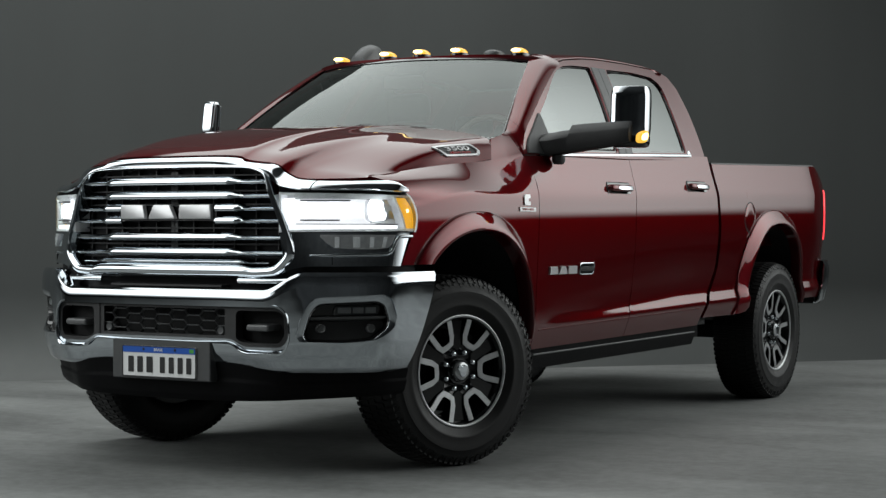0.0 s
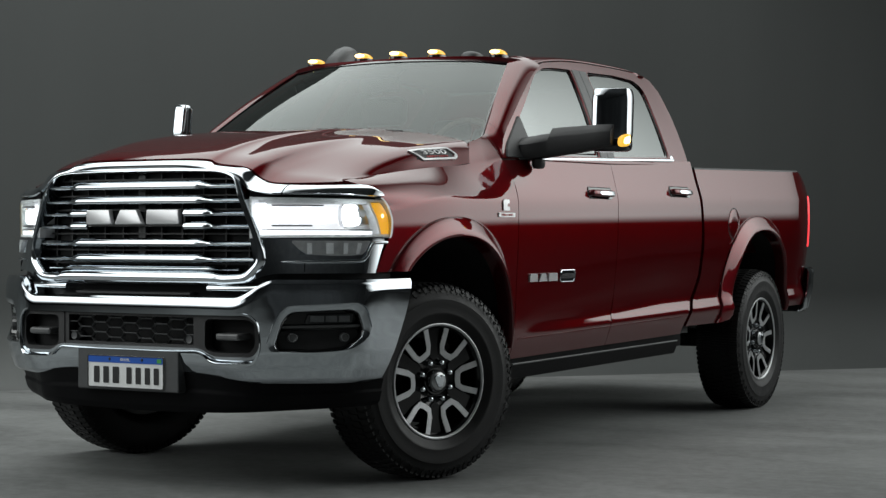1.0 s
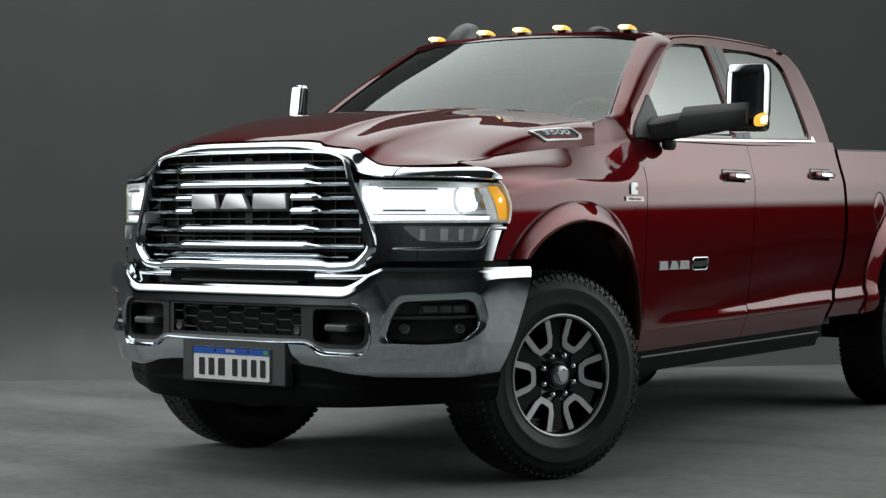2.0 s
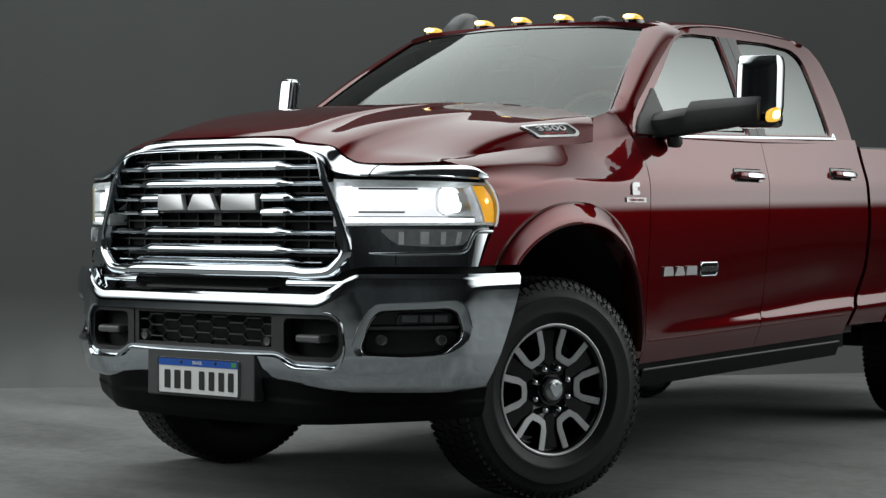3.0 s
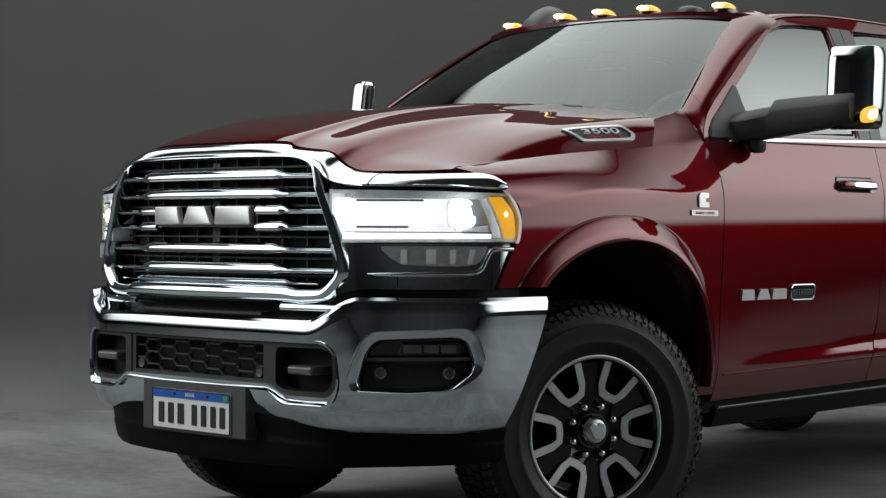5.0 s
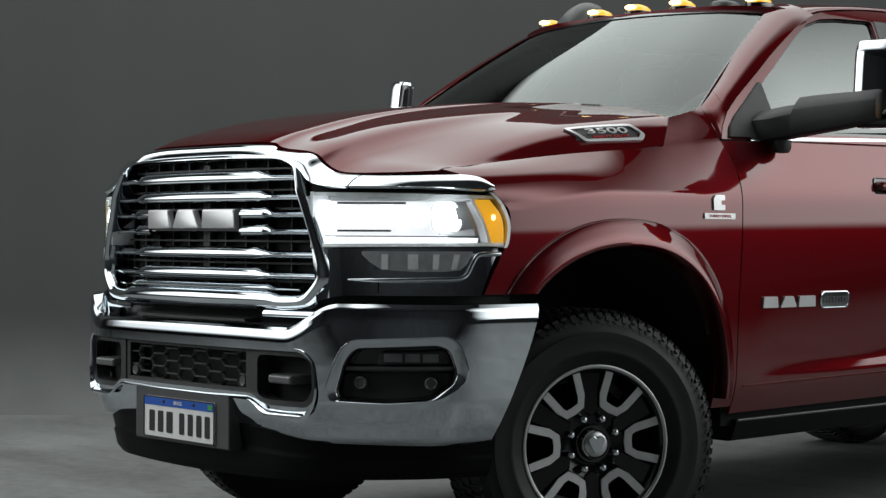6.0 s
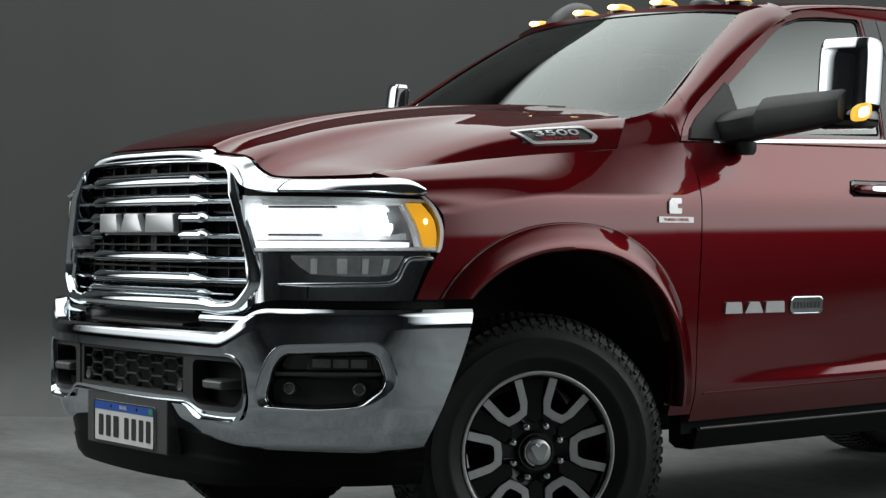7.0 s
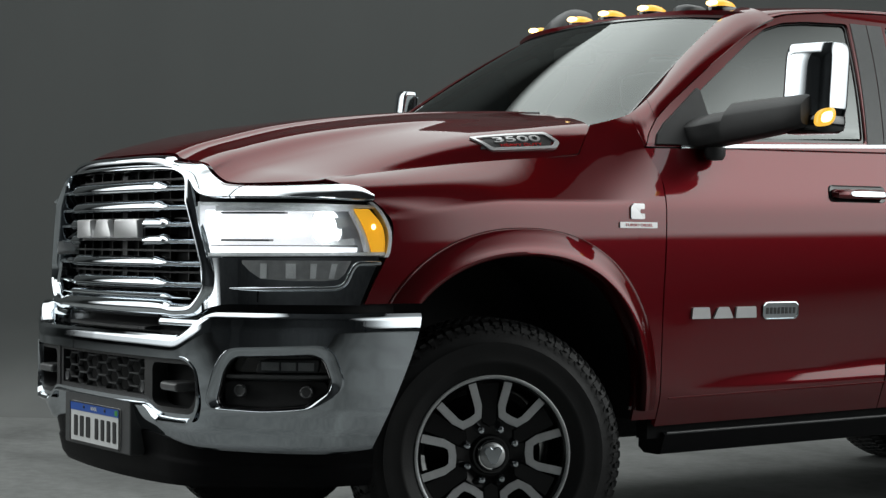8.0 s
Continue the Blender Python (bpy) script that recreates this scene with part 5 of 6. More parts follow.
def lip_pt(i, k):
    """Across the rolled edge from inside the opening (0) to the bumper's face (4); along its bottom it is a broad sloping ledge."""
    x, z = lipo[int(i) % len(lipo)]
    low = 1 - sstep(0.575, 0.63, z)
    y = (0.030, 0.008, -0.003, -0.004, 0.002)[k] + low * (0.012, 0.014, 0.008, 0.000, 0.0)[k]
    return (x * (1 + 0.003 * k), bump_y_at(x) + y, 0.655 + (z - 0.655) * (1 + (0.04 + 0.045 * low) * k))


part("opening_edge", grid(lip_pt, range(len(lipo) + 1), range(5)), M_CHROME, bumper, "bright rolled edge", smooth=60)
# black insert with hook pockets
part("centre_insert", grid(lambda x, z: (x, bump_y_at(x) + 0.085, z), span(-0.64, 0.64, 30), span(0.535, 0.735, 5)), M_UNDER, bumper, out=(0, -1, 0), solid=0.01)
for s in (1, -1):
    part("hook_pocket", flip(plate_with_holes(dense(rounded([(0.352, 0.555), (0.61, 0.553), (0.632, 0.60), (0.626, 0.70), (0.59, 0.725), (0.352, 0.725)], 0.02, 4)),
                                              [dense(rounded([(0.385, 0.585), (0.425, 0.572), (0.585, 0.572), (0.606, 0.605), (0.602, 0.690), (0.575, 0.706), (0.385, 0.706)], 0.025, 4))],
                                              lambda p, q, d: (p, bump_y_at(p) + 0.016 - d, q), 0.05), s), M_PLASTIC, bumper, "black plastic hook surround", smooth=30)
    part("tow_hook", flip(box(0.436, 0.550, -0.938, -0.84, 0.622, 0.650), s), M_RIB, bumper, "dark grey tow hook", bevel=0.010)
# honeycomb insert
mf = [(-0.352, 0.588), (0.352, 0.588), (0.352, 0.722), (-0.352, 0.722)]
part("mesh_border", plate_with_holes(dense(mf), [dense([(-0.328, 0.600), (0.328, 0.600), (0.328, 0.710), (-0.328, 0.710)])], lambda p, q, d: (p, bump_y_at(p) + 0.020 - d, q), 0.05), M_PLASTIC, bumper, smooth=None)
cw, chh = 0.160, 0.0205
for r in range(-1, 7):
    zc = 0.598 + chh * r
    for c in range(-4, 5):
        off = 0.5 * cw if r % 2 else 0.0
        xc = c * cw + off
        pts = [(xc - cw * 0.30, zc + chh), (xc - cw * 0.20, zc), (xc + cw * 0.20, zc), (xc + cw * 0.30, zc + chh)]
        pts = [(min(max(p, -0.34), 0.34), min(max(q, 0.592), 0.716)) for p, q in pts]
        if max(p for p, _ in pts) - min(p for p, _ in pts) < 0.02 or max(q for _, q in pts) - min(q for _, q in pts) < 0.004:
            continue
        V, F = loft([[(p, bump_y_at(p) + 0.030, q - 0.0024), (p, bump_y_at(p) + 0.027, q + 0.0003), (p, bump_y_at(p) + 0.030, q + 0.0026), (p, bump_y_at(p) + 0.045, q + 0.002), (p, bump_y_at(p) + 0.045, q - 0.002)] for p, q in pts])
        part("honeycomb_rib", (V, F), M_RIB, bumper, smooth=30)
for x in (-0.303, 0.303):
    part("parking_sensor", moved(spun([(-0.05, 0.018), (0.0, 0.018), (0.004, 0.016), (0.002, 0.012), (0.003, 0.001)], 20), pose(x, bump_y_at(x) + 0.028, 0.621, 0, 0, -90)), M_GREYPL, bumper, "round grey parking sensor")
for s in (1, -1):
    part("fog_dish", flip(loft([[fog(a[0] + (b[0] - a[0]) * k, a[1] + (b[1] - a[1]) * k, d) for a, b in zip(FOG_O, FD)] for k, d in ((-0.03, 0.004), (0.0, 0.0), (0.12, 0.0003), (0.35, 0.0018), (0.6, 0.0045), (0.85, 0.008), (1.0, 0.012), (1.0, 0.03))], caps=False), s), M_BUMPER, bumper, "chrome dish round the fog lamp", smooth=70)
    part("fog_recess", flip(plate_with_holes(dense(FOG, 0.02), [], lambda p, q, d: fog(p, q, 0.065 - d), 0.01), s), M_GLOSSBLK, bumper, "gloss black fog lamp recess", smooth=None)
    part("fog_wall", flip(loft([[fog(-0.02 + (p + 0.02) * k, 0.660 + (q - 0.660) * k, d) for p, q in FD] for k, d in ((1.012, 0.014), (0.985, 0.0115), (0.955, 0.018), (0.92, 0.067))], caps=False), s), M_GLOSSBLK, bumper, smooth=50)
    part("fog_shelf", flip(loft([[fog(p, 0.672 + 0.004 * k, 0.028), fog(p, 0.681 + 0.004 * k, 0.026), fog(p, 0.684 + 0.004 * k, 0.066), fog(p, 0.660 + 0.004 * k, 0.066)] for p, k in zip(span(-0.185, 0.138, 14), span(0, 1, 14))]), s), M_GREYPL, bumper, "black shelf in the recess", smooth=30)
    part("fog_sill", flip(prism(rounded([(-0.19, 0.587), (-0.04, 0.583), (0.07, 0.594), (0.135, 0.640), (0.13, 0.665), (-0.185, 0.662)], 0.02, 4), fog, 0.040, 0.066), s), M_PLASTIC, bumper, bevel=0.004, smooth=30)
    fogl = part("fog_lamp", flip(prism(rounded([(-0.085, 0.688), (0.105, 0.692), (0.110, 0.730), (-0.075, 0.726)], 0.010), fog, 0.036, 0.066), s), M_GREYPL, bumper, "rectangular fog lamp", bevel=0.003, smooth=30)
    part("fog_lens", flip(grid(lambda p, q: fog(p, q, 0.033), span(-0.072, 0.100, 10), (0.693, 0.708, 0.724)), s), M_LENS, fogl, smooth=50, out=(s, -1, 0))
    for p0, p1 in ((-0.066, -0.012), (-0.004, 0.04), (0.048, 0.094)):
        part("fog_reflector", flip(loft([[fog(p, 0.697, 0.0355), fog(p, 0.721, 0.0345), fog(p, 0.721, 0.045), fog(p, 0.697, 0.045)] for p in (p0, (p0 + p1) / 2, p1)]), s), M_LAMPGREY, fogl, smooth=30)
    for p in (-0.135, 0.072):
        part("parking_sensor", flip(loft([[fog(p + r * math.cos(a), 0.634 + r * math.sin(a), d) for a in span(0, 2 * math.pi, 21)[:-1]] for r, d in ((0.019, 0.05), (0.019, 0.028), (0.016, 0.025), (0.012, 0.029), (0.001, 0.029))]), s), M_GREYPL, bumper, "round grey parking sensor", smooth=40)

# lower black air dam
def dam_pt(t, v):
    k = math.sin(math.pi * min(max((abs(t) - 0.25) / 0.75, 0.0), 1.0))
    p = bump_xy(t * 0.905) - bump_n(t * 0.905) * (0.040 + 0.03 * v + 0.050 * k)
    x = abs(p.x)
    z1 = 0.484 - 0.024 * sstep(0.30, 0.60, x)
    z0 = 0.318 + 0.036 * (x / 0.95) ** 2
    w = 0.006 * sstep(0.42, 0.46, v) - 0.010 * sstep(0.85, 1.0, v)
    n = bump_n(t * 0.905)
    return (p.x + n.x * w, p.y + n.y * w, z1 + (z0 - z1) * v)


part("air_dam", grid(dam_pt, span(-1, 1, 81), span(0, 1, 18)), M_STEP, truck, "black plastic air dam", out=(0, -1, 0), solid=0.02, smooth=50)
# number plate on its black carrier
part("plate_carrier", box(-0.262, 0.268, -0.958, -0.86, 0.403, 0.577), M_GREYPL, truck, "dark grey number plate carrier", bevel=0.006)
plate = part("number_plate", prism(rounded([(-0.203, 0.413), (0.197, 0.413), (0.197, 0.545), (-0.203, 0.545)], 0.008, 4), lambda p, q, d: (p, -0.9585 - d, q), 0.0, 0.004), M_WHITE, truck, "white number plate with a blue band", smooth=None)
pl = lambda p, q, d: (p, -0.9635 - d, q)  # noqa: E731
part("plate_band", prism(rounded([(-0.199, 0.516), (0.193, 0.516), (0.193, 0.542), (-0.199, 0.542)], 0.005, 3), pl, 0.0, 0.0008), M_BLUE, plate, "blue band", smooth=None)
lettering("plate_word", "BRASIL", 0.012, M_WHITE, plate, lambda p, q, d: (p - 0.003, -0.9648 - d, q + 0.530), 0.0006)
part("flag_patch", prism([(0.163, 0.521), (0.186, 0.521), (0.186, 0.537), (0.163, 0.537)], pl, 0.001, 0.0016), M_GREENINK, plate, smooth=None)
for x0, x1 in ((-0.163, -0.122), (-0.113, -0.072), (-0.063, -0.018), (0.010, 0.048), (0.058, 0.096), (0.106, 0.144), (0.152, 0.190)):
    part("plate_bar", prism(rounded([(x0 + 0.006 - 0.012, 0.432), (x1 - 0.012 - 0.006, 0.432), (x1 - 0.012 - 0.006, 0.500), (x0 + 0.006 - 0.012, 0.500)], 0.004, 2), pl, 0.0, 0.0012), M_INK, plate, smooth=None)
part("plate_rim", plate_with_holes(dense(rounded([(-0.203, 0.413), (0.197, 0.413), (0.197, 0.545), (-0.203, 0.545)], 0.008, 4), 0.03), [dense(rounded([(-0.200, 0.416), (0.194, 0.416), (0.194, 0.542), (-0.200, 0.542)], 0.006, 4), 0.03)], lambda p, q, d: (p, -0.9655 - d, q), 0.003), M_INK, plate, smooth=None)
for x in (-0.085, 0.085):
    part("plate_screw", moved(spun([(-0.004, 0.006), (0.0, 0.006), (0.002, 0.004), (0.0025, 0.0005)], 10), pose(x, -0.965, 0.531, 0, 0, -90)), M_INK, plate)

# ---- wheels ----
def polar(r, a):
    return (r * math.cos(a), r * math.sin(a))


def wheel_plane(p, q, d):
    """The wheel faces +x: p, q in its plane, d outwards from the wheel's middle."""
    return (d, p, q)


def build_wheel():
    root = new("wheel")
    prof = [(-0.10, 0.236), (-0.125, 0.250), (-0.137, 0.285), (-0.141, 0.33), (-0.137, 0.372), (-0.128, 0.398), (-0.112, 0.411), (-0.08, 0.416), (0, 0.4185), (0.08, 0.416),
            (0.112, 0.4125), (0.1285, 0.400), (0.137, 0.375), (0.139, 0.352), (0.1415, 0.350), (0.1415, 0.338), (0.141, 0.33), (0.139, 0.30), (0.1395, 0.297), (0.1395, 0.288), (0.137, 0.285), (0.127, 0.254), (0.118, 0.246), (0.10, 0.236)]
    tyre = part("tyre", spun(prof, 96), M_RUBBER, root, "black all-terrain tyre", smooth=50)
    # tread blocks and shoulder lugs
    N = 84
    blocks = []
    for k in range(N):
        a = 2 * math.pi * k / N
        for j, (x0, x1, w, sh) in enumerate(((-0.129, -0.088, 0.62, 0.0), (-0.080, -0.030, 0.66, 0.4), (-0.022, 0.022, 0.60, 0.1), (0.030, 0.080, 0.66, 0.6), (0.088, 0.129, 0.62, 0.2))):
            a0, a1 = a + sh * 2 * math.pi / N, a + (sh + w) * 2 * math.pi / N
            e = 0.006 if abs(x0 + x1) > 0.2 else 0.0
            outer0 = 0.4225 - (0.011 if x0 < -0.12 else 0)
            outer1 = 0.4225 - (0.011 if x1 > 0.12 else 0)
            V = []
            for x, rt in ((x0, outer0), (x1, outer1)):
                rb = 0.404 if abs(x) > 0.12 else 0.4165
                for aa, rr in ((a0, rb), (a1, rb), (a1 - 0.004, rt), (a0 + 0.004, rt)):
                    V.append((x, rr * math.cos(aa), rr * math.sin(aa)))
            blocks.append((V, [(0, 3, 2, 1), (4, 5, 6, 7), (0, 1, 5, 4), (1, 2, 6, 5), (2, 3, 7, 6), (3, 0, 4, 7)]))
        # lugs reaching down the sidewall
        for sd in (1, -1):
            a0, a1 = a + 0.1 * 2 * math.pi / N, a + (0.1 + (0.62 if k % 2 else 0.45)) * 2 * math.pi / N
            lo_r = 0.388 if k % 2 else 0.394
            V = []
            for r, x in ((lo_r, 0.1345), (0.400, 0.1290), (0.411, 0.1235)):
                for aa in (a0, a1):
                    for dx in (-0.006, 0.0022):
                        V.append((sd * (x + dx), r * math.cos(aa), r * math.sin(aa)))
            F = []
            for b in (0, 4):
                F += [(b + 1, b + 3, b + 7, b + 5), (b, b + 4, b + 6, b + 2), (b, b + 1, b + 5, b + 4), (b + 2, b + 6, b + 7, b + 3)]
            F += [(0, 2, 3, 1), (8, 9, 11, 10)]
            blocks.append((V, F))
            # fine zigzag ribs below the shoulder
            for m, (ra, rb2) in enumerate(((0.370, 0.379), (0.379, 0.388))):
                b0 = a + (0.15 + 0.25 * m) * 2 * math.pi / N
                b1 = b0 + (0.35 if (k + m) % 2 else -0.20) * 2 * math.pi / N
                V = [(sd * (x + dx), r * math.cos(bb + w), r * math.sin(bb + w)) for r, bb, x in ((ra, b0, 0.1370), (rb2, b1, 0.1350)) for w in (0.0, 0.012) for dx in (-0.004, 0.0014)]
                blocks.append((V, [(0, 2, 3, 1), (4, 5, 7, 6), (0, 1, 5, 4), (2, 6, 7, 3), (1, 3, 7, 5), (0, 4, 6, 2)]))
    tread = part("tread", join(*blocks), M_RUBBER, tyre, smooth=None)
    tread["kind"] = "stuff"
    rimp = [(-0.10, 0.236), (-0.10, 0.215), (0.02, 0.205), (0.06, 0.213), (0.105, 0.226), (0.116, 0.232), (0.1235, 0.240), (0.127, 0.2455), (0.124, 0.249), (0.112, 0.246), (0.10, 0.236)]
    rim = part("rim", spun(rimp, 96), M_WHEELBLK, root, "black alloy rim with machined grey spokes", smooth=40)
    part("rim_lip", spun([(0.1225, 0.2370), (0.1275, 0.2400), (0.1290, 0.2440), (0.1275, 0.2485), (0.1235, 0.2495)], 96), M_SATIN, rim, "bright machined rim lip", smooth=50)
    part("brake_disc", spun([(-0.02, 0.07), (-0.02, 0.185), (0.005, 0.185), (0.005, 0.07)], 48), M_UNDER, rim, smooth=40)
    half = math.pi / 6
    for k in range(6):
        m = Matrix.Rotation(k * math.pi / 3, 4, "X")
        # machined U spoke: two legs and a foot
        uo = [(0.226, 0.076), (0.226, 0.050), (0.150, 0.0305), (0.1365, 0.022), (0.1345, 0.0), (0.1365, -0.022), (0.150, -0.0305), (0.226, -0.050), (0.226, -0.076), (0.148, -0.056), (0.113, -0.034), (0.109, 0.0), (0.113, 0.034), (0.148, 0.056)]
        top = lambda r: 0.100 + 0.014 * (r - 0.11) / 0.12  # noqa: E731
        V, F = loft([[wheel_plane(r, t, 0.055) for r, t in uo], [wheel_plane(r, t, top(r) - 0.004) for r, t in uo]])
        part("spoke_side", moved((V, F), m), M_WHEELBLK, rim, smooth=None)
        V, F = loft([[wheel_plane(r, t, top(r) - 0.004) for r, t in uo], [wheel_plane(r + (0.17 - r) * 0.01, t * 0.985, top(r)) for r, t in uo]])
        part("machined_spoke", moved((V, F), m), M_SATIN, rim, "machined grey spoke face", smooth=None)
        # black web between neighbouring spokes
        web = [(0.224, 0.040), (0.224, -0.040), (0.150, -0.030), (0.100, -0.026), (0.085, 0.0), (0.100, 0.026), (0.150, 0.030)]
        part("spoke_web", moved(loft([[wheel_plane(r, t, 0.05) for r, t in web], [wheel_plane(r, t, 0.088) for r, t in web], [wheel_plane(0.15 + (r - 0.15) * 0.96, t * 0.8, 0.093) for r, t in web]]), Matrix.Rotation(half + k * math.pi / 3, 4, "X")), M_WHEELBLK, rim, smooth=30)
    part("hub_plate", spun([(0.03, 0.128), (0.082, 0.124), (0.088, 0.116), (0.088, 0.106), (0.084, 0.10), (0.084, 0.062), (0.10, 0.060)], 64), M_WHEELBLK, rim, smooth=35)
    for k in range(8):
        a = 2 * math.pi * k / 8 + 0.39
        p, q = polar(0.0825, a)
        part("lug_nut", moved(spun([(0.08, 0.0125), (0.104, 0.0125), (0.108, 0.0115), (0.113, 0.008), (0.1145, 0.001)], 12), Matrix.Translation((0, p, q))), M_CHROME, rim, "small chrome lug nut", smooth=35)
    cap = part("centre_cap", spun([(0.08, 0.062), (0.100, 0.061), (0.104, 0.058), (0.104, 0.052), (0.116, 0.050), (0.121, 0.0475), (0.121, 0.044)], 40), M_GLOSSBLK, rim, "black centre cap", smooth=40)
    part("cap_disc", spun([(0.116, 0.0405), (0.1215, 0.0400), (0.1245, 0.0370), (0.1275, 0.022), (0.1285, 0.001)], 40), M_SATIN, cap, "grey domed disc", smooth=40)
    emb = rounded([(0.009, -0.025), (0.018, -0.006), (0.027, 0.012), (0.022, 0.022), (0.008, 0.024), (0.0, 0.014), (-0.008, 0.024), (-0.022, 0.022), (-0.027, 0.012), (-0.018, -0.006), (-0.009, -0.025)], 0.005, 3)
    part("cap_emblem", prism(emb, lambda p, q, d: (0.122 + d, p * 1.1, q * 1.1 + 0.002), 0.0, 0.0125), M_CHROME, cap, "plain chrome emblem", bevel=0.0025, smooth=30)
    return root


first = build_wheel()
first.parent = truck
TILT_F = -20.5
first.matrix_basis = pose(0.848, -0.016, 0.420, 0, 0, TILT_F) @ pose(0, 0, 0, 1.5)


def place_wheel(m):
    w = copy_thing(first, m)
    w.parent = truck
    w.matrix_basis = m
    return w


place_wheel(pose(-0.830, 0.095, 0.420, 0, 0, TILT_F + 180) @ pose(0, 0, 0, 40))
place_wheel(pose(0.872, 3.785, 0.420, 0, 0, 0) @ pose(0, 0, 0, -8))
place_wheel(pose(-0.872, 3.785, 0.420, 0, 0, 180) @ pose(0, 0, 0, 17))

# ---- door mirrors ----
def mirror(s, shift):
    dx, dy = shift
    sail = prism([(0.618, 1.406), (0.760, 1.408), (0.872, 1.410), (0.872, 1.48), (0.870, 1.604), (0.860, 1.610), (0.748, 1.530), (0.676, 1.480), (0.636, 1.442)], gh, -0.01, 0.010)
    part("mirror_sail", flip(sail, s), M_PLASTIC, truck, "black plastic triangle at the window corner", bevel=0.003, smooth=None)
    arm = []
    for x, yf, dp, z0, z1 in ((0.905, 0.748, 0.140, 1.398, 1.500), (0.930, 0.750, 0.136, 1.396, 1.507), (0.965, 0.758, 0.130, 1.396, 1.510), (1.000, 0.776, 0.120, 1.402, 1.517), (1.036, 0.796, 0.112, 1.408, 1.522), (1.043, 0.800, 0.111, 1.409, 1.523),
                              (1.050, 0.802, 0.110, 1.410, 1.546), (1.10, 0.818, 0.106, 1.418, 1.551), (1.18, 0.842, 0.104, 1.430, 1.556), (1.26, 0.864 + dy * 0.5, 0.104, 1.444, 1.560), (1.315 + dx * 0.5, 0.879 + dy, 0.106, 1.454, 1.563), (1.328 + dx * 0.5, 0.886 + dy, 0.100, 1.462, 1.558)):
        h = z1 - z0
        arm.append([(x, yf + dp * a, z0 + h * b) for a, b in ((0.03, 0.70), (0.0, 0.64), (0.0, 0.35), (0.01, 0.16), (0.06, 0.06), (0.18, 0.01), (0.5, 0.0), (0.75, 0.02), (0.95, 0.12), (1.0, 0.4), (1.0, 0.8), (0.94, 0.95), (0.85, 1.0), (0.46, 1.0), (0.38, 0.985), (0.20, 0.86))])
    root = part("door_mirror", flip(loft(arm), s), M_PLASTIC, truck, "towing mirror with black arm and chrome shell", smooth=24)
    part("arm_knuckle", flip(loft([[(0.985 + 0.030 * math.cos(a) * r, 0.83 + 0.040 * math.sin(a) * r, z) for a in span(0, 2 * math.pi, 15)[:-1]] for r, z in ((1, 1.40), (1, 1.372), (0.75, 1.358), (0.2, 1.356))]), s), M_PLASTIC, root, smooth=50)
    cx, cy = (1.288 + dx, 0.99 + dy) if s > 0 else (1.320 + dx, 0.966 + dy)
    hx, hy = (0.091, 0.066) if s > 0 else (0.042, 0.040)
    lo, top = (1.448, 1.730) if s > 0 else (1.560, 1.745)
    lean = lambda z: 0.11 * (z - 1.59)  # noqa: E731
    tc, ts = (math.cos(radians(16)), math.sin(radians(16))) if s > 0 else (1.0, 0.0)

    def turned(px, py, z):
        """A point of the mirror head, which is turned outwards about its upright middle."""
        return (cx + px * tc - py * ts, cy + px * ts + py * tc + lean(z), z)

    def shell(k, grow=0.0, z0=lo, z1=top, y0=-1.0, y1=1.0, n=21):
        loops = []
        for t in span(0, 1, n):
            z = z0 + (z1 - z0) * (0.5 - 0.5 * math.cos(math.pi * t))
            t = (z - z0) / (z1 - z0)
            e = 1 - 0.12 * abs(2 * t - 1) ** 8 - (0.12 * max(0, 0.25 - t) / 0.25)
            pts = []
            for a in span(0, 2 * math.pi, 33)[:-1]:
                c, q = math.cos(a), math.sin(a)
                px = math.copysign(abs(c) ** 0.42, c) * hx * e * k + 0.006 * (1 - t)
                py = math.copysign(abs(q) ** 0.42, q) * hy * e * k
                py = min(max(py, y0 * hy), y1 * hy)
                pts.append(turned(px + 0.10 * py, py + grow, z))
            loops.append(pts)
        return loft(loops)
    part("mirror_shell", flip(shell(1.0), s), M_CHROME, root, "chrome mirror shell", smooth=60, bevel=0.008)
    if s > 0:
        part("shell_foot", flip(shell(1.012, 0, 1.436, 1.500, n=5), s), M_GLOSSBLK, root, "black lower shell", smooth=60)
    def signal_pt(k, a, d):
        w = radians(-40 + 36 * k * math.copysign(abs(math.cos(a)) ** 0.7, math.cos(a)))
        z = lo + 0.038 + 0.029 * k * math.copysign(abs(math.sin(a)) ** 0.7, math.sin(a)) + 0.008 * k * math.cos(a)
        px = abs(math.cos(w)) ** 0.42 * hx
        py = math.copysign(abs(math.sin(w)) ** 0.50, math.sin(w)) * hy * 1.03
        return turned(px + 0.10 * py + 0.9 * d, py - 0.7 * d, z)
    if s > 0:
        part("turn_signal", flip(loft([[signal_pt(k, a, d) for a in span(0, 2 * math.pi, 25)[:-1]] for k, d in ((1.0, -0.004), (1.0, 0.008), (0.85, 0.012), (0.5, 0.014), (0.04, 0.0145))]), s), M_AMBERLIT, root, "lit amber turn signal", smooth=60)
        part("signal_core", flip(loft([[signal_pt(k, a, d) for a in span(0, 2 * math.pi, 25)[:-1]] for k, d in ((0.62, 0.010), (0.58, 0.0160), (0.3, 0.0168), (0.04, 0.017))]), s), M_AMBERCORE, root, "glowing signal core", smooth=60)
    part("mirror_glass", flip(loft([[turned(hx * a, hy * b, z) for a, b in ((-0.78, 0.97), (0.82, 0.97), (0.82, 1.03), (-0.78, 1.03))] for z in (lo + 0.03, top - 0.02)]), s), M_MIRROR, root, "mirror glass", bevel=0.004)


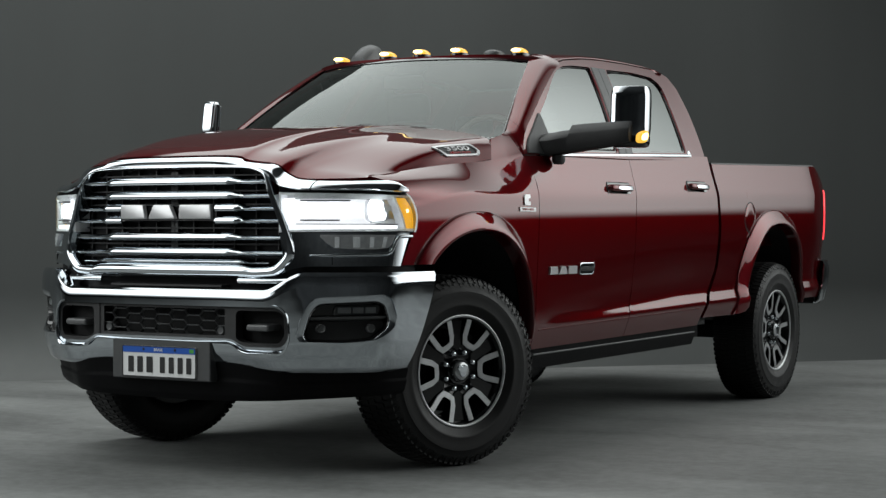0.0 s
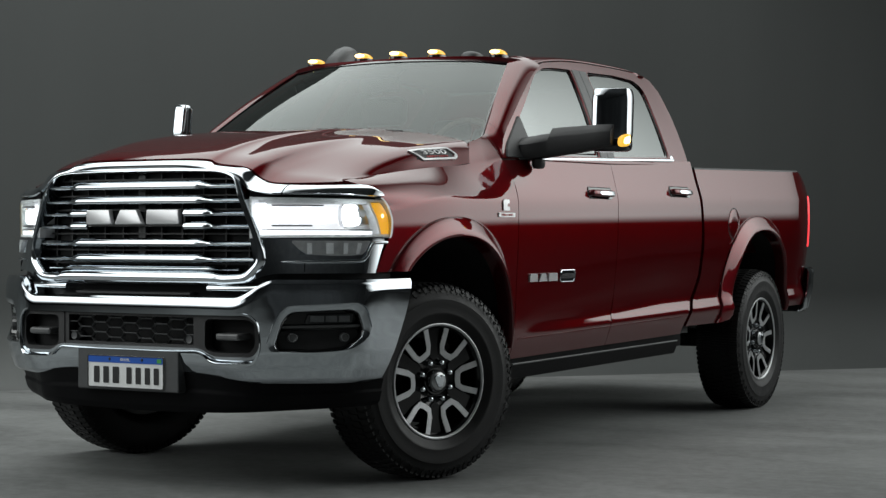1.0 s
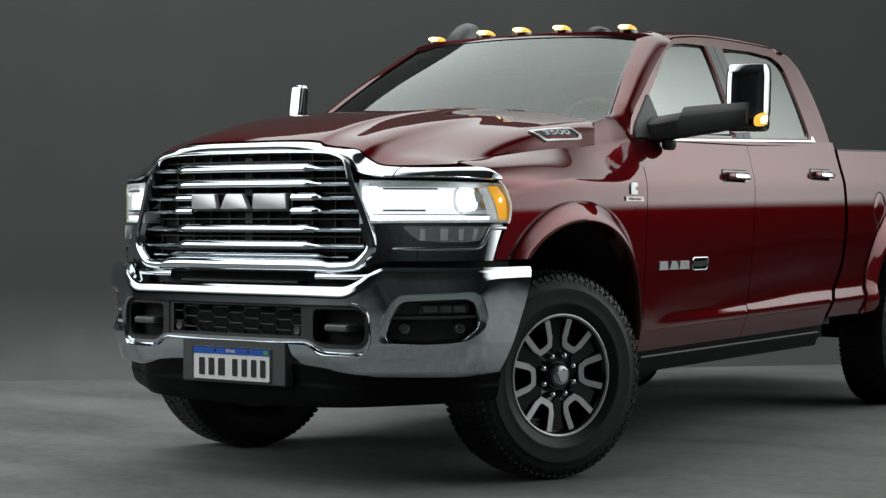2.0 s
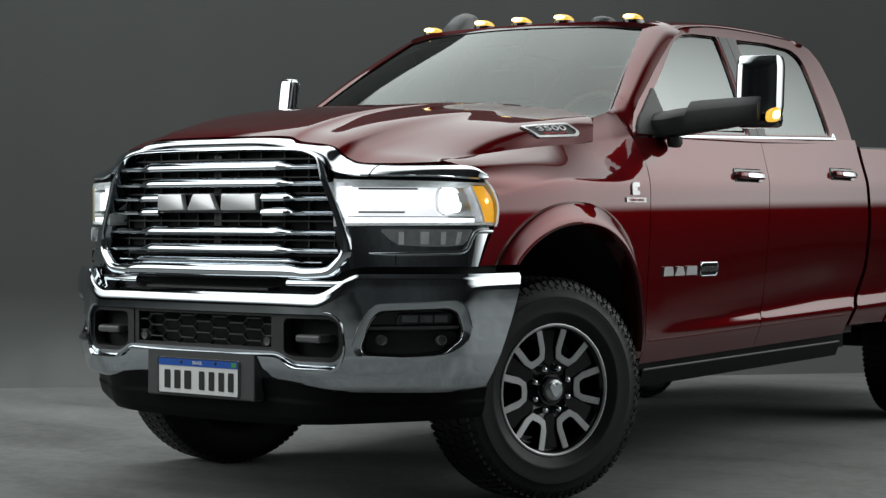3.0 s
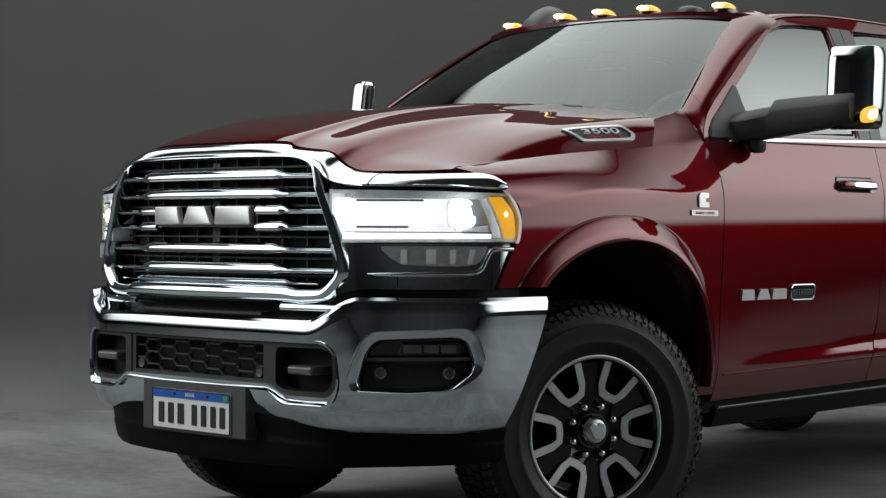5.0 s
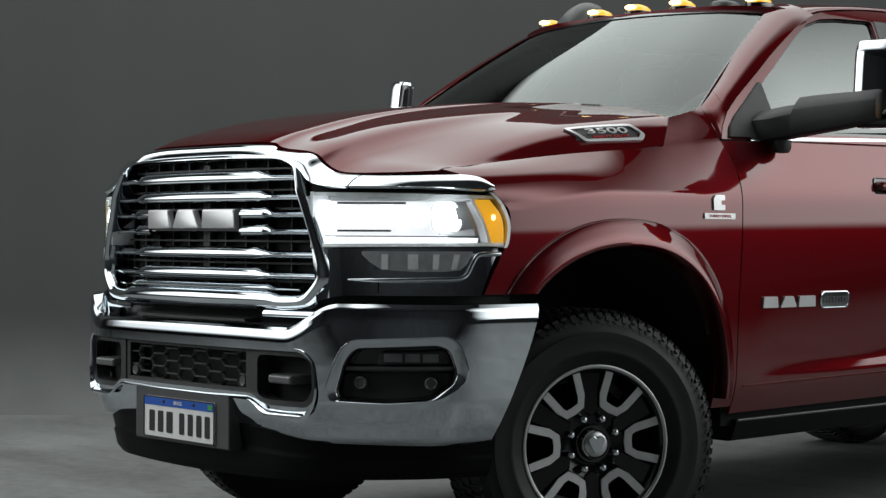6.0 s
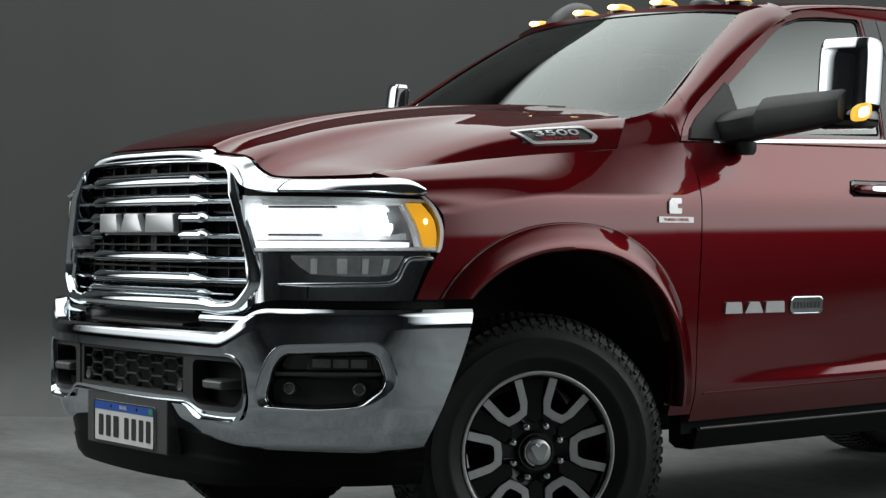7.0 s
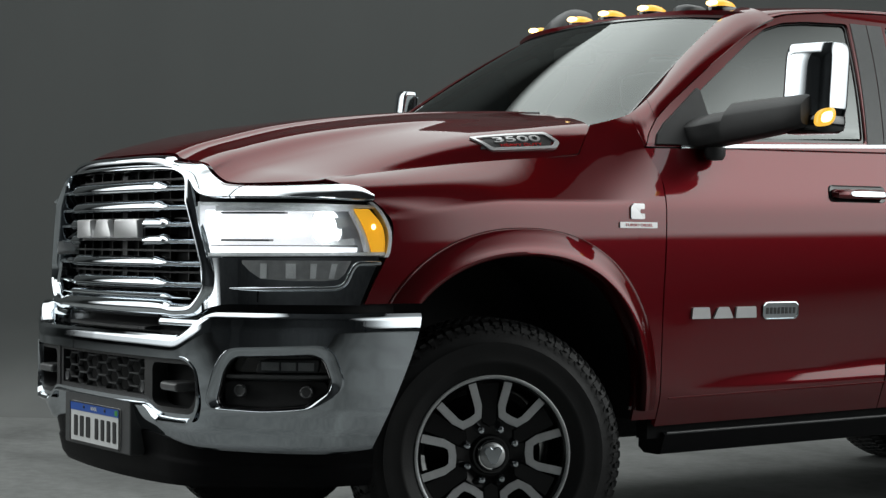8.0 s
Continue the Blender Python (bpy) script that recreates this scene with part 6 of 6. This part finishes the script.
mirror(1, (0.0, 0.0))
mirror(-1, (-0.035, 0.075))

# ---- roof lamps and antenna ----
def roof_z(x, y):
    a = abs(x) / 0.705
    u = math.asin(min(a, 1)) * 2 / math.pi
    yf = roof_front(u)
    yr = 2.80 - 0.06 * u ** 3
    return roof_pt(math.copysign(u, x), min(max((y - yf) / (yr - yf), 0), 1))[2]


def roof_lamp(x, y):
    z = roof_z(x, y) - 0.004
    def body(k, zz, l0, l1, w):
        return [(x + w * k * math.cos(a), y + ((l1 if math.sin(a) > 0 else l0) * k * math.sin(a)), z + zz) for a in span(0, 2 * math.pi, 25)[:-1]]
    base = part("roof_lamp", loft([body(1.0, 0.0, 0.052, 0.10, 0.044), body(1.0, 0.010, 0.052, 0.10, 0.044), body(0.93, 0.014, 0.052, 0.095, 0.044)]), M_GLOSSBLK, truck, "lit amber cab roof marker lamp", smooth=40)
    part("amber_lens", loft([body(0.86, 0.012, 0.050, 0.085, 0.042), body(0.82, 0.024, 0.046, 0.085, 0.041), body(0.66, 0.034, 0.040, 0.08, 0.039), body(0.4, 0.040, 0.036, 0.07, 0.036), body(0.05, 0.042, 0.03, 0.06, 0.03)]), M_AMBERLIT, base, "lit amber lens", smooth=60)
    part("lamp_core", loft([[(x + 0.026 * math.cos(a) * k, y - 0.044 + d, z + 0.027 + 0.010 * math.sin(a) * k) for a in span(0, 2 * math.pi, 17)[:-1]] for k, d in ((1, 0.012), (1, -0.001), (0.6, -0.004), (0.1, -0.005))]), M_AMBERCORE, base, "glowing lamp core", smooth=50)


for x, y in ((-0.543, 1.245), (-0.218, 1.195), (0.0, 1.180), (0.218, 1.195), (0.546, 1.248)):
    roof_lamp(x, y)
fin = []
for t in span(0, 1, 10):
    h = 0.100 * math.sin(math.pi * min(t * 0.62 + 0.06, 1.0)) ** 0.7 * (1 - 0.1 * t)
    y = 1.185 + 0.20 * t
    zr = roof_z(-0.41, y) - 0.006
    w = 0.062 * (0.55 + 0.45 * math.sin(math.pi * (0.15 + 0.7 * t)))
    fin.append([(-0.41 + w * c, y, zr + h * q) for c, q in ((-1, 0), (-0.92, 0.35), (-0.72, 0.72), (-0.4, 0.95), (0, 1.02), (0.4, 0.95), (0.72, 0.72), (0.92, 0.35), (1, 0))])
part("antenna_fin", loft(fin), M_GREYPL, truck, "grey antenna housing on the roof", smooth=50)
zr = roof_z(0.41, 1.2) - 0.003
part("roof_pod", loft([[(0.412 + 0.05 * k * math.cos(a), 1.205 + (0.10 if math.sin(a) > 0 else 0.05) * k * math.sin(a), zr + h) for a in span(0, 2 * math.pi, 21)[:-1]] for k, h in ((1, 0), (0.95, 0.012), (0.7, 0.022), (0.3, 0.027), (0.02, 0.028))]), M_GREYPL, truck, "small grey roof pod", smooth=60)

# ---- handles and badges ----
def on_side(y0, z0):
    def lay(p, q, d):
        y, z = y0 + p, z0 + q
        return (side_x(y, z) + d, y, z)
    return lay


for s in (1, -1):
    for y0, z0 in ((1.505, 1.257), (2.545, 1.285)):
        lay = on_side(y0, z0)
        if y0 > 2:
            lay = on_side(2.535, z0)
        cup = rounded([(-0.145, -0.030), (0.140, -0.030), (0.145, 0.030), (-0.140, 0.030)], 0.022, 5)
        cupo = part("handle_cup", flip(loft([[lay(p * k, q * k, d) for p, q in cup] for k, d in ((1.0, 0.001), (0.97, 0.004), (0.90, 0.0025), (0.84, 0.0015))]), s), M_GLOSSBLK, truck, "dark recess behind the door handle", smooth=40)
        part("door_handle", flip(loft([[lay(p, -0.018 * w + 0.001, 0.014 + h), lay(p, 0.016 * w + 0.001, 0.014 + h), lay(p, 0.016 * w, 0.026 + h), lay(p, 0.006 * w, 0.032 + h), lay(p, -0.010 * w, 0.031 + h), lay(p, -0.018 * w, 0.024 + h)]
                                       for p, w, h in ((-0.128, 0.6, -0.018), (-0.118, 0.9, -0.004), (-0.08, 1.0, 0.0), (0.0, 1.0, 0.003), (0.08, 1.0, 0.0), (0.118, 0.9, -0.004), (0.128, 0.6, -0.018))]), s), M_PAINT, cupo, "dark red door handle", smooth=45)
        part("handle_insert", flip(loft([[lay(p, -0.011 * w, 0.030 + h), lay(p, 0.010 * w, 0.030 + h), lay(p, 0.008 * w, 0.0365 + h), lay(p, -0.009 * w, 0.0365 + h)] for p, w, h in ((-0.062, 0.6, -0.002), (-0.05, 1.0, 0.0), (0.02, 1.1, 0.002), (0.10, 1.0, 0.0), (0.112, 0.6, -0.004))]), s), M_CHROME, cupo, "chrome strip on the door handle", smooth=45)
    # wing badge: plain chrome mark over a lettered plate
    wb = on_side(0.486, 1.180)
    part("wing_mark", flip(prism(rounded([(-0.036, -0.026), (0.036, -0.026), (0.036, -0.006), (0.012, -0.006), (0.012, 0.010), (0.036, 0.010), (0.036, 0.030), (-0.020, 0.030), (-0.036, 0.016)], 0.006, 3), lambda p, q, d: wb(p * 0.8, q * 0.9, d), -0.002, 0.006), s), M_SILVER, truck, "plain chrome mark on the wing", smooth=None)
    wp = part("wing_plate", flip(prism(rounded([(-0.078, -0.0095), (0.078, -0.0095), (0.078, 0.0095), (-0.078, 0.0095)], 0.002, 2), on_side(0.490, 1.137), -0.002, 0.005), s), M_SILVER, truck, "thin chrome plate with small letters", smooth=None)
    sg = 1 if s > 0 else -1
    ly = on_side(0.490, 1.137)
    lettering("plate_letters", "TURBO DIESEL", 0.0095, M_REDINK, wp, lambda p, q, d: (lambda v: (sg * v[0], v[1], v[2]))(ly(sg * p, q, 0.0055 + d)), 0.0008, 1.35)
    # door badge: three plain bars and a rounded plate
    db = on_side(0.870, 0.847)
    for p0, p1, t0, t1 in ((-0.146, -0.062, 0.004, -0.008), (-0.050, 0.040, 0.022, -0.022), (0.050, 0.146, 0.004, -0.004)):
        part("door_badge_block", flip(prism(rounded([(p0, -0.019), (p1, -0.019), (p1 + t1, 0.019), (p0 + t0, 0.019)], 0.004, 2), db, -0.002, 0.008), s), M_SILVER, truck, "plain chrome badge block", smooth=None)
    pb = on_side(1.131, 0.850)
    octo = rounded([(-0.084, -0.018), (-0.070, -0.030), (0.070, -0.030), (0.084, -0.018), (0.084, 0.018), (0.070, 0.030), (-0.070, 0.030), (-0.084, 0.018)], 0.006, 3)
    bp = part("door_badge_plate", flip(loft([[pb(p, q, -0.002) for p, q in octo], [pb(p, q, 0.006) for p, q in octo], [pb(p * 0.96, q * 0.9, 0.007) for p, q in octo], [pb(p * 0.94, q * 0.86, 0.0045) for p, q in octo]]), s), M_CHROME, truck, "eight-sided chrome badge plate", smooth=25)
    for k in range(8):
        p = -0.063 + 0.018 * k
        part("badge_bar", flip(prism([(p - 0.006, -0.011), (p + 0.006, -0.011), (p + 0.006, 0.011), (p - 0.006, 0.011)], pb, 0.003, 0.0055), s), M_PLASTIC, bp, smooth=None)
    # lower door moulding line and small seam on the door
    part("door_moulding", flip(loft([[(side_x(y, z) - 0.002, y, z - 0.004), (side_x(y, z) + 0.003, y, z - 0.002), (side_x(y, z) + 0.003, y, z + 0.002), (side_x(y, z) - 0.002, y, z + 0.004)] for y, z in [(yy, 0.567 + 0.016 * (yy - 0.6)) for yy in span(0.64, 2.60, 40)]]), s), M_PAINT, truck, "thin raised line along the doors", smooth=50)

# bonnet badge on the sloping bonnet side
def hood_side(y, t):
    """A point between the bonnet shoulder (0) and the wing line (1)."""
    v = (y - HY[0]) / (HY[-1] - HY[0])
    for _ in range(4):
        e = hood_pt(0.857 + 0.143 * t, v)[1] - y
        v -= e / (HY[-1] - HY[0])
    return Vector(hood_pt(0.857 + 0.143 * t, v))


def badge_lay(p, q, d):
    q = 0.92 * q - 0.085 * p + 0.014
    y, t = 0.118 + p - q * 0.12, 0.45 - q / 0.105
    a = hood_side(y, t)
    n = (hood_side(y + 0.01, t) - a).cross(hood_side(y, t + 0.05) - a).normalized()
    n = n if n.x > 0 else -n
    return tuple(a + n * d)


BB = [(-0.148, 0.036), (0.118, 0.036), (0.150, -0.012), (0.128, -0.037), (-0.105, -0.037)]
BBr = dense(rounded(BB, 0.012, 4), 0.02)
BBi = dense(rounded([(p * 0.89 + 0.002, q * 0.70) for p, q in BB], 0.008, 4), 0.02)
for s in (1, -1):
    sg = s
    fr = part("bonnet_badge", flip(plate_with_holes(BBr, [BBi], lambda p, q, d: badge_lay(p, q, 0.007 + d), 0.010), s), M_SILVER, truck, "chrome framed model badge on the bonnet", smooth=30, bevel=0.002)
    part("badge_ground", flip(grid(lambda u, v: badge_lay(-0.118 + 0.245 * u + 0.016 * (1 - 2 * v), 0.026 - 0.053 * v, 0.002), span(0, 1, 14), span(0, 1, 6)), s), M_PLASTIC, fr, smooth=40, solid=0.003, out=(s, 0, 1))
    lettering("badge_number", "3500", 0.025, M_SILVER, fr, lambda p, q, d: (lambda v: (sg * v[0], v[1], v[2]))(badge_lay(sg * p + 0.006, q + 0.0095, 0.0025 + d)), 0.003, 2.45)
    lettering("badge_words", "HEAVY DUTY", 0.011, M_REDINK, fr, lambda p, q, d: (lambda v: (sg * v[0], v[1], v[2]))(badge_lay(sg * p + 0.012, q - 0.0155, 0.0025 + d)), 0.002, 1.6)

# ---- cab interior, seen dimly through the glass ----
part("dashboard", loft([[(x, 0.62, 1.30), (x, 0.66, 1.47), (x, 0.80, 1.495), (x, 0.98, 1.47), (x, 1.02, 1.38), (x, 0.98, 1.2)] for x in span(-0.82, 0.82, 9)]), M_LEATHER, truck, "dark dashboard", smooth=40)
c0, ax1, ax2 = Vector((0.40, 1.13, 1.45)), Vector((1, 0, 0)), Vector((0, 0.42, 0.9)).normalized()
sw = [tuple(c0 + ax1 * 0.19 * math.cos(a) + ax2 * 0.19 * math.sin(a)) for a in span(0, 2 * math.pi, 33)]
part("steering_wheel", tube(sw, 0.016, 10), M_WOODTRIM, truck, "dark steering wheel", smooth=60)
part("steering_hub", moved(spun([(-0.03, 0.02), (-0.03, 0.07), (0.01, 0.075), (0.025, 0.05), (0.03, 0.002)], 20), Matrix.Translation(c0) @ pose(0, 0, 0, 0, 0, 90) @ pose(0, 0, 0, 0, 25, 0)), M_LEATHER, truck, smooth=40)
for x in (-0.40, 0.40):
    part("seat_back", box(x - 0.24, x + 0.24, 1.62, 1.76, 1.05, 1.62), M_LEATHER, truck, "dark leather seat", bevel=0.06)
    part("headrest", box(x - 0.13, x + 0.13, 1.64, 1.75, 1.64, 1.80), M_LEATHER, truck, bevel=0.04)
part("rear_seat_back", box(-0.66, 0.66, 2.46, 2.60, 1.05, 1.60), M_LEATHER, truck, bevel=0.06)
for x in (-0.45, 0.45):
    part("rear_headrest", box(x - 0.12, x + 0.12, 2.48, 2.58, 1.60, 1.72), M_LEATHER, truck, bevel=0.04)
part("rear_view_mirror", box(-0.115, 0.115, 0.985, 1.02, 1.765, 1.835), M_PLASTIC, truck, "dark interior mirror", bevel=0.012)
part("camera_pod", loft([[(x * k, 1.0 + 0.08 * t, 1.845 + 0.05 * t) for x, k in ((-0.09, 1), (0.09, 1))] + [(0.09, 1.03 + 0.08 * t, 1.835 + 0.05 * t), (-0.09, 1.03 + 0.08 * t, 1.835 + 0.05 * t)] for t in (0, 1)]), M_PLASTIC, truck, smooth=None)
part("headliner", grid(lambda u, v: (lambda p: (p[0] * 0.96, p[1], p[2] - 0.045))(roof_pt(u, v)), span(-1, 1, 20), span(0.02, 1, 16)), M_LEATHER, truck, smooth=50)
part("cab_floor", box(-0.88, 0.88, 0.62, 2.76, 1.0, 1.05), M_LEATHER, truck, smooth=None)
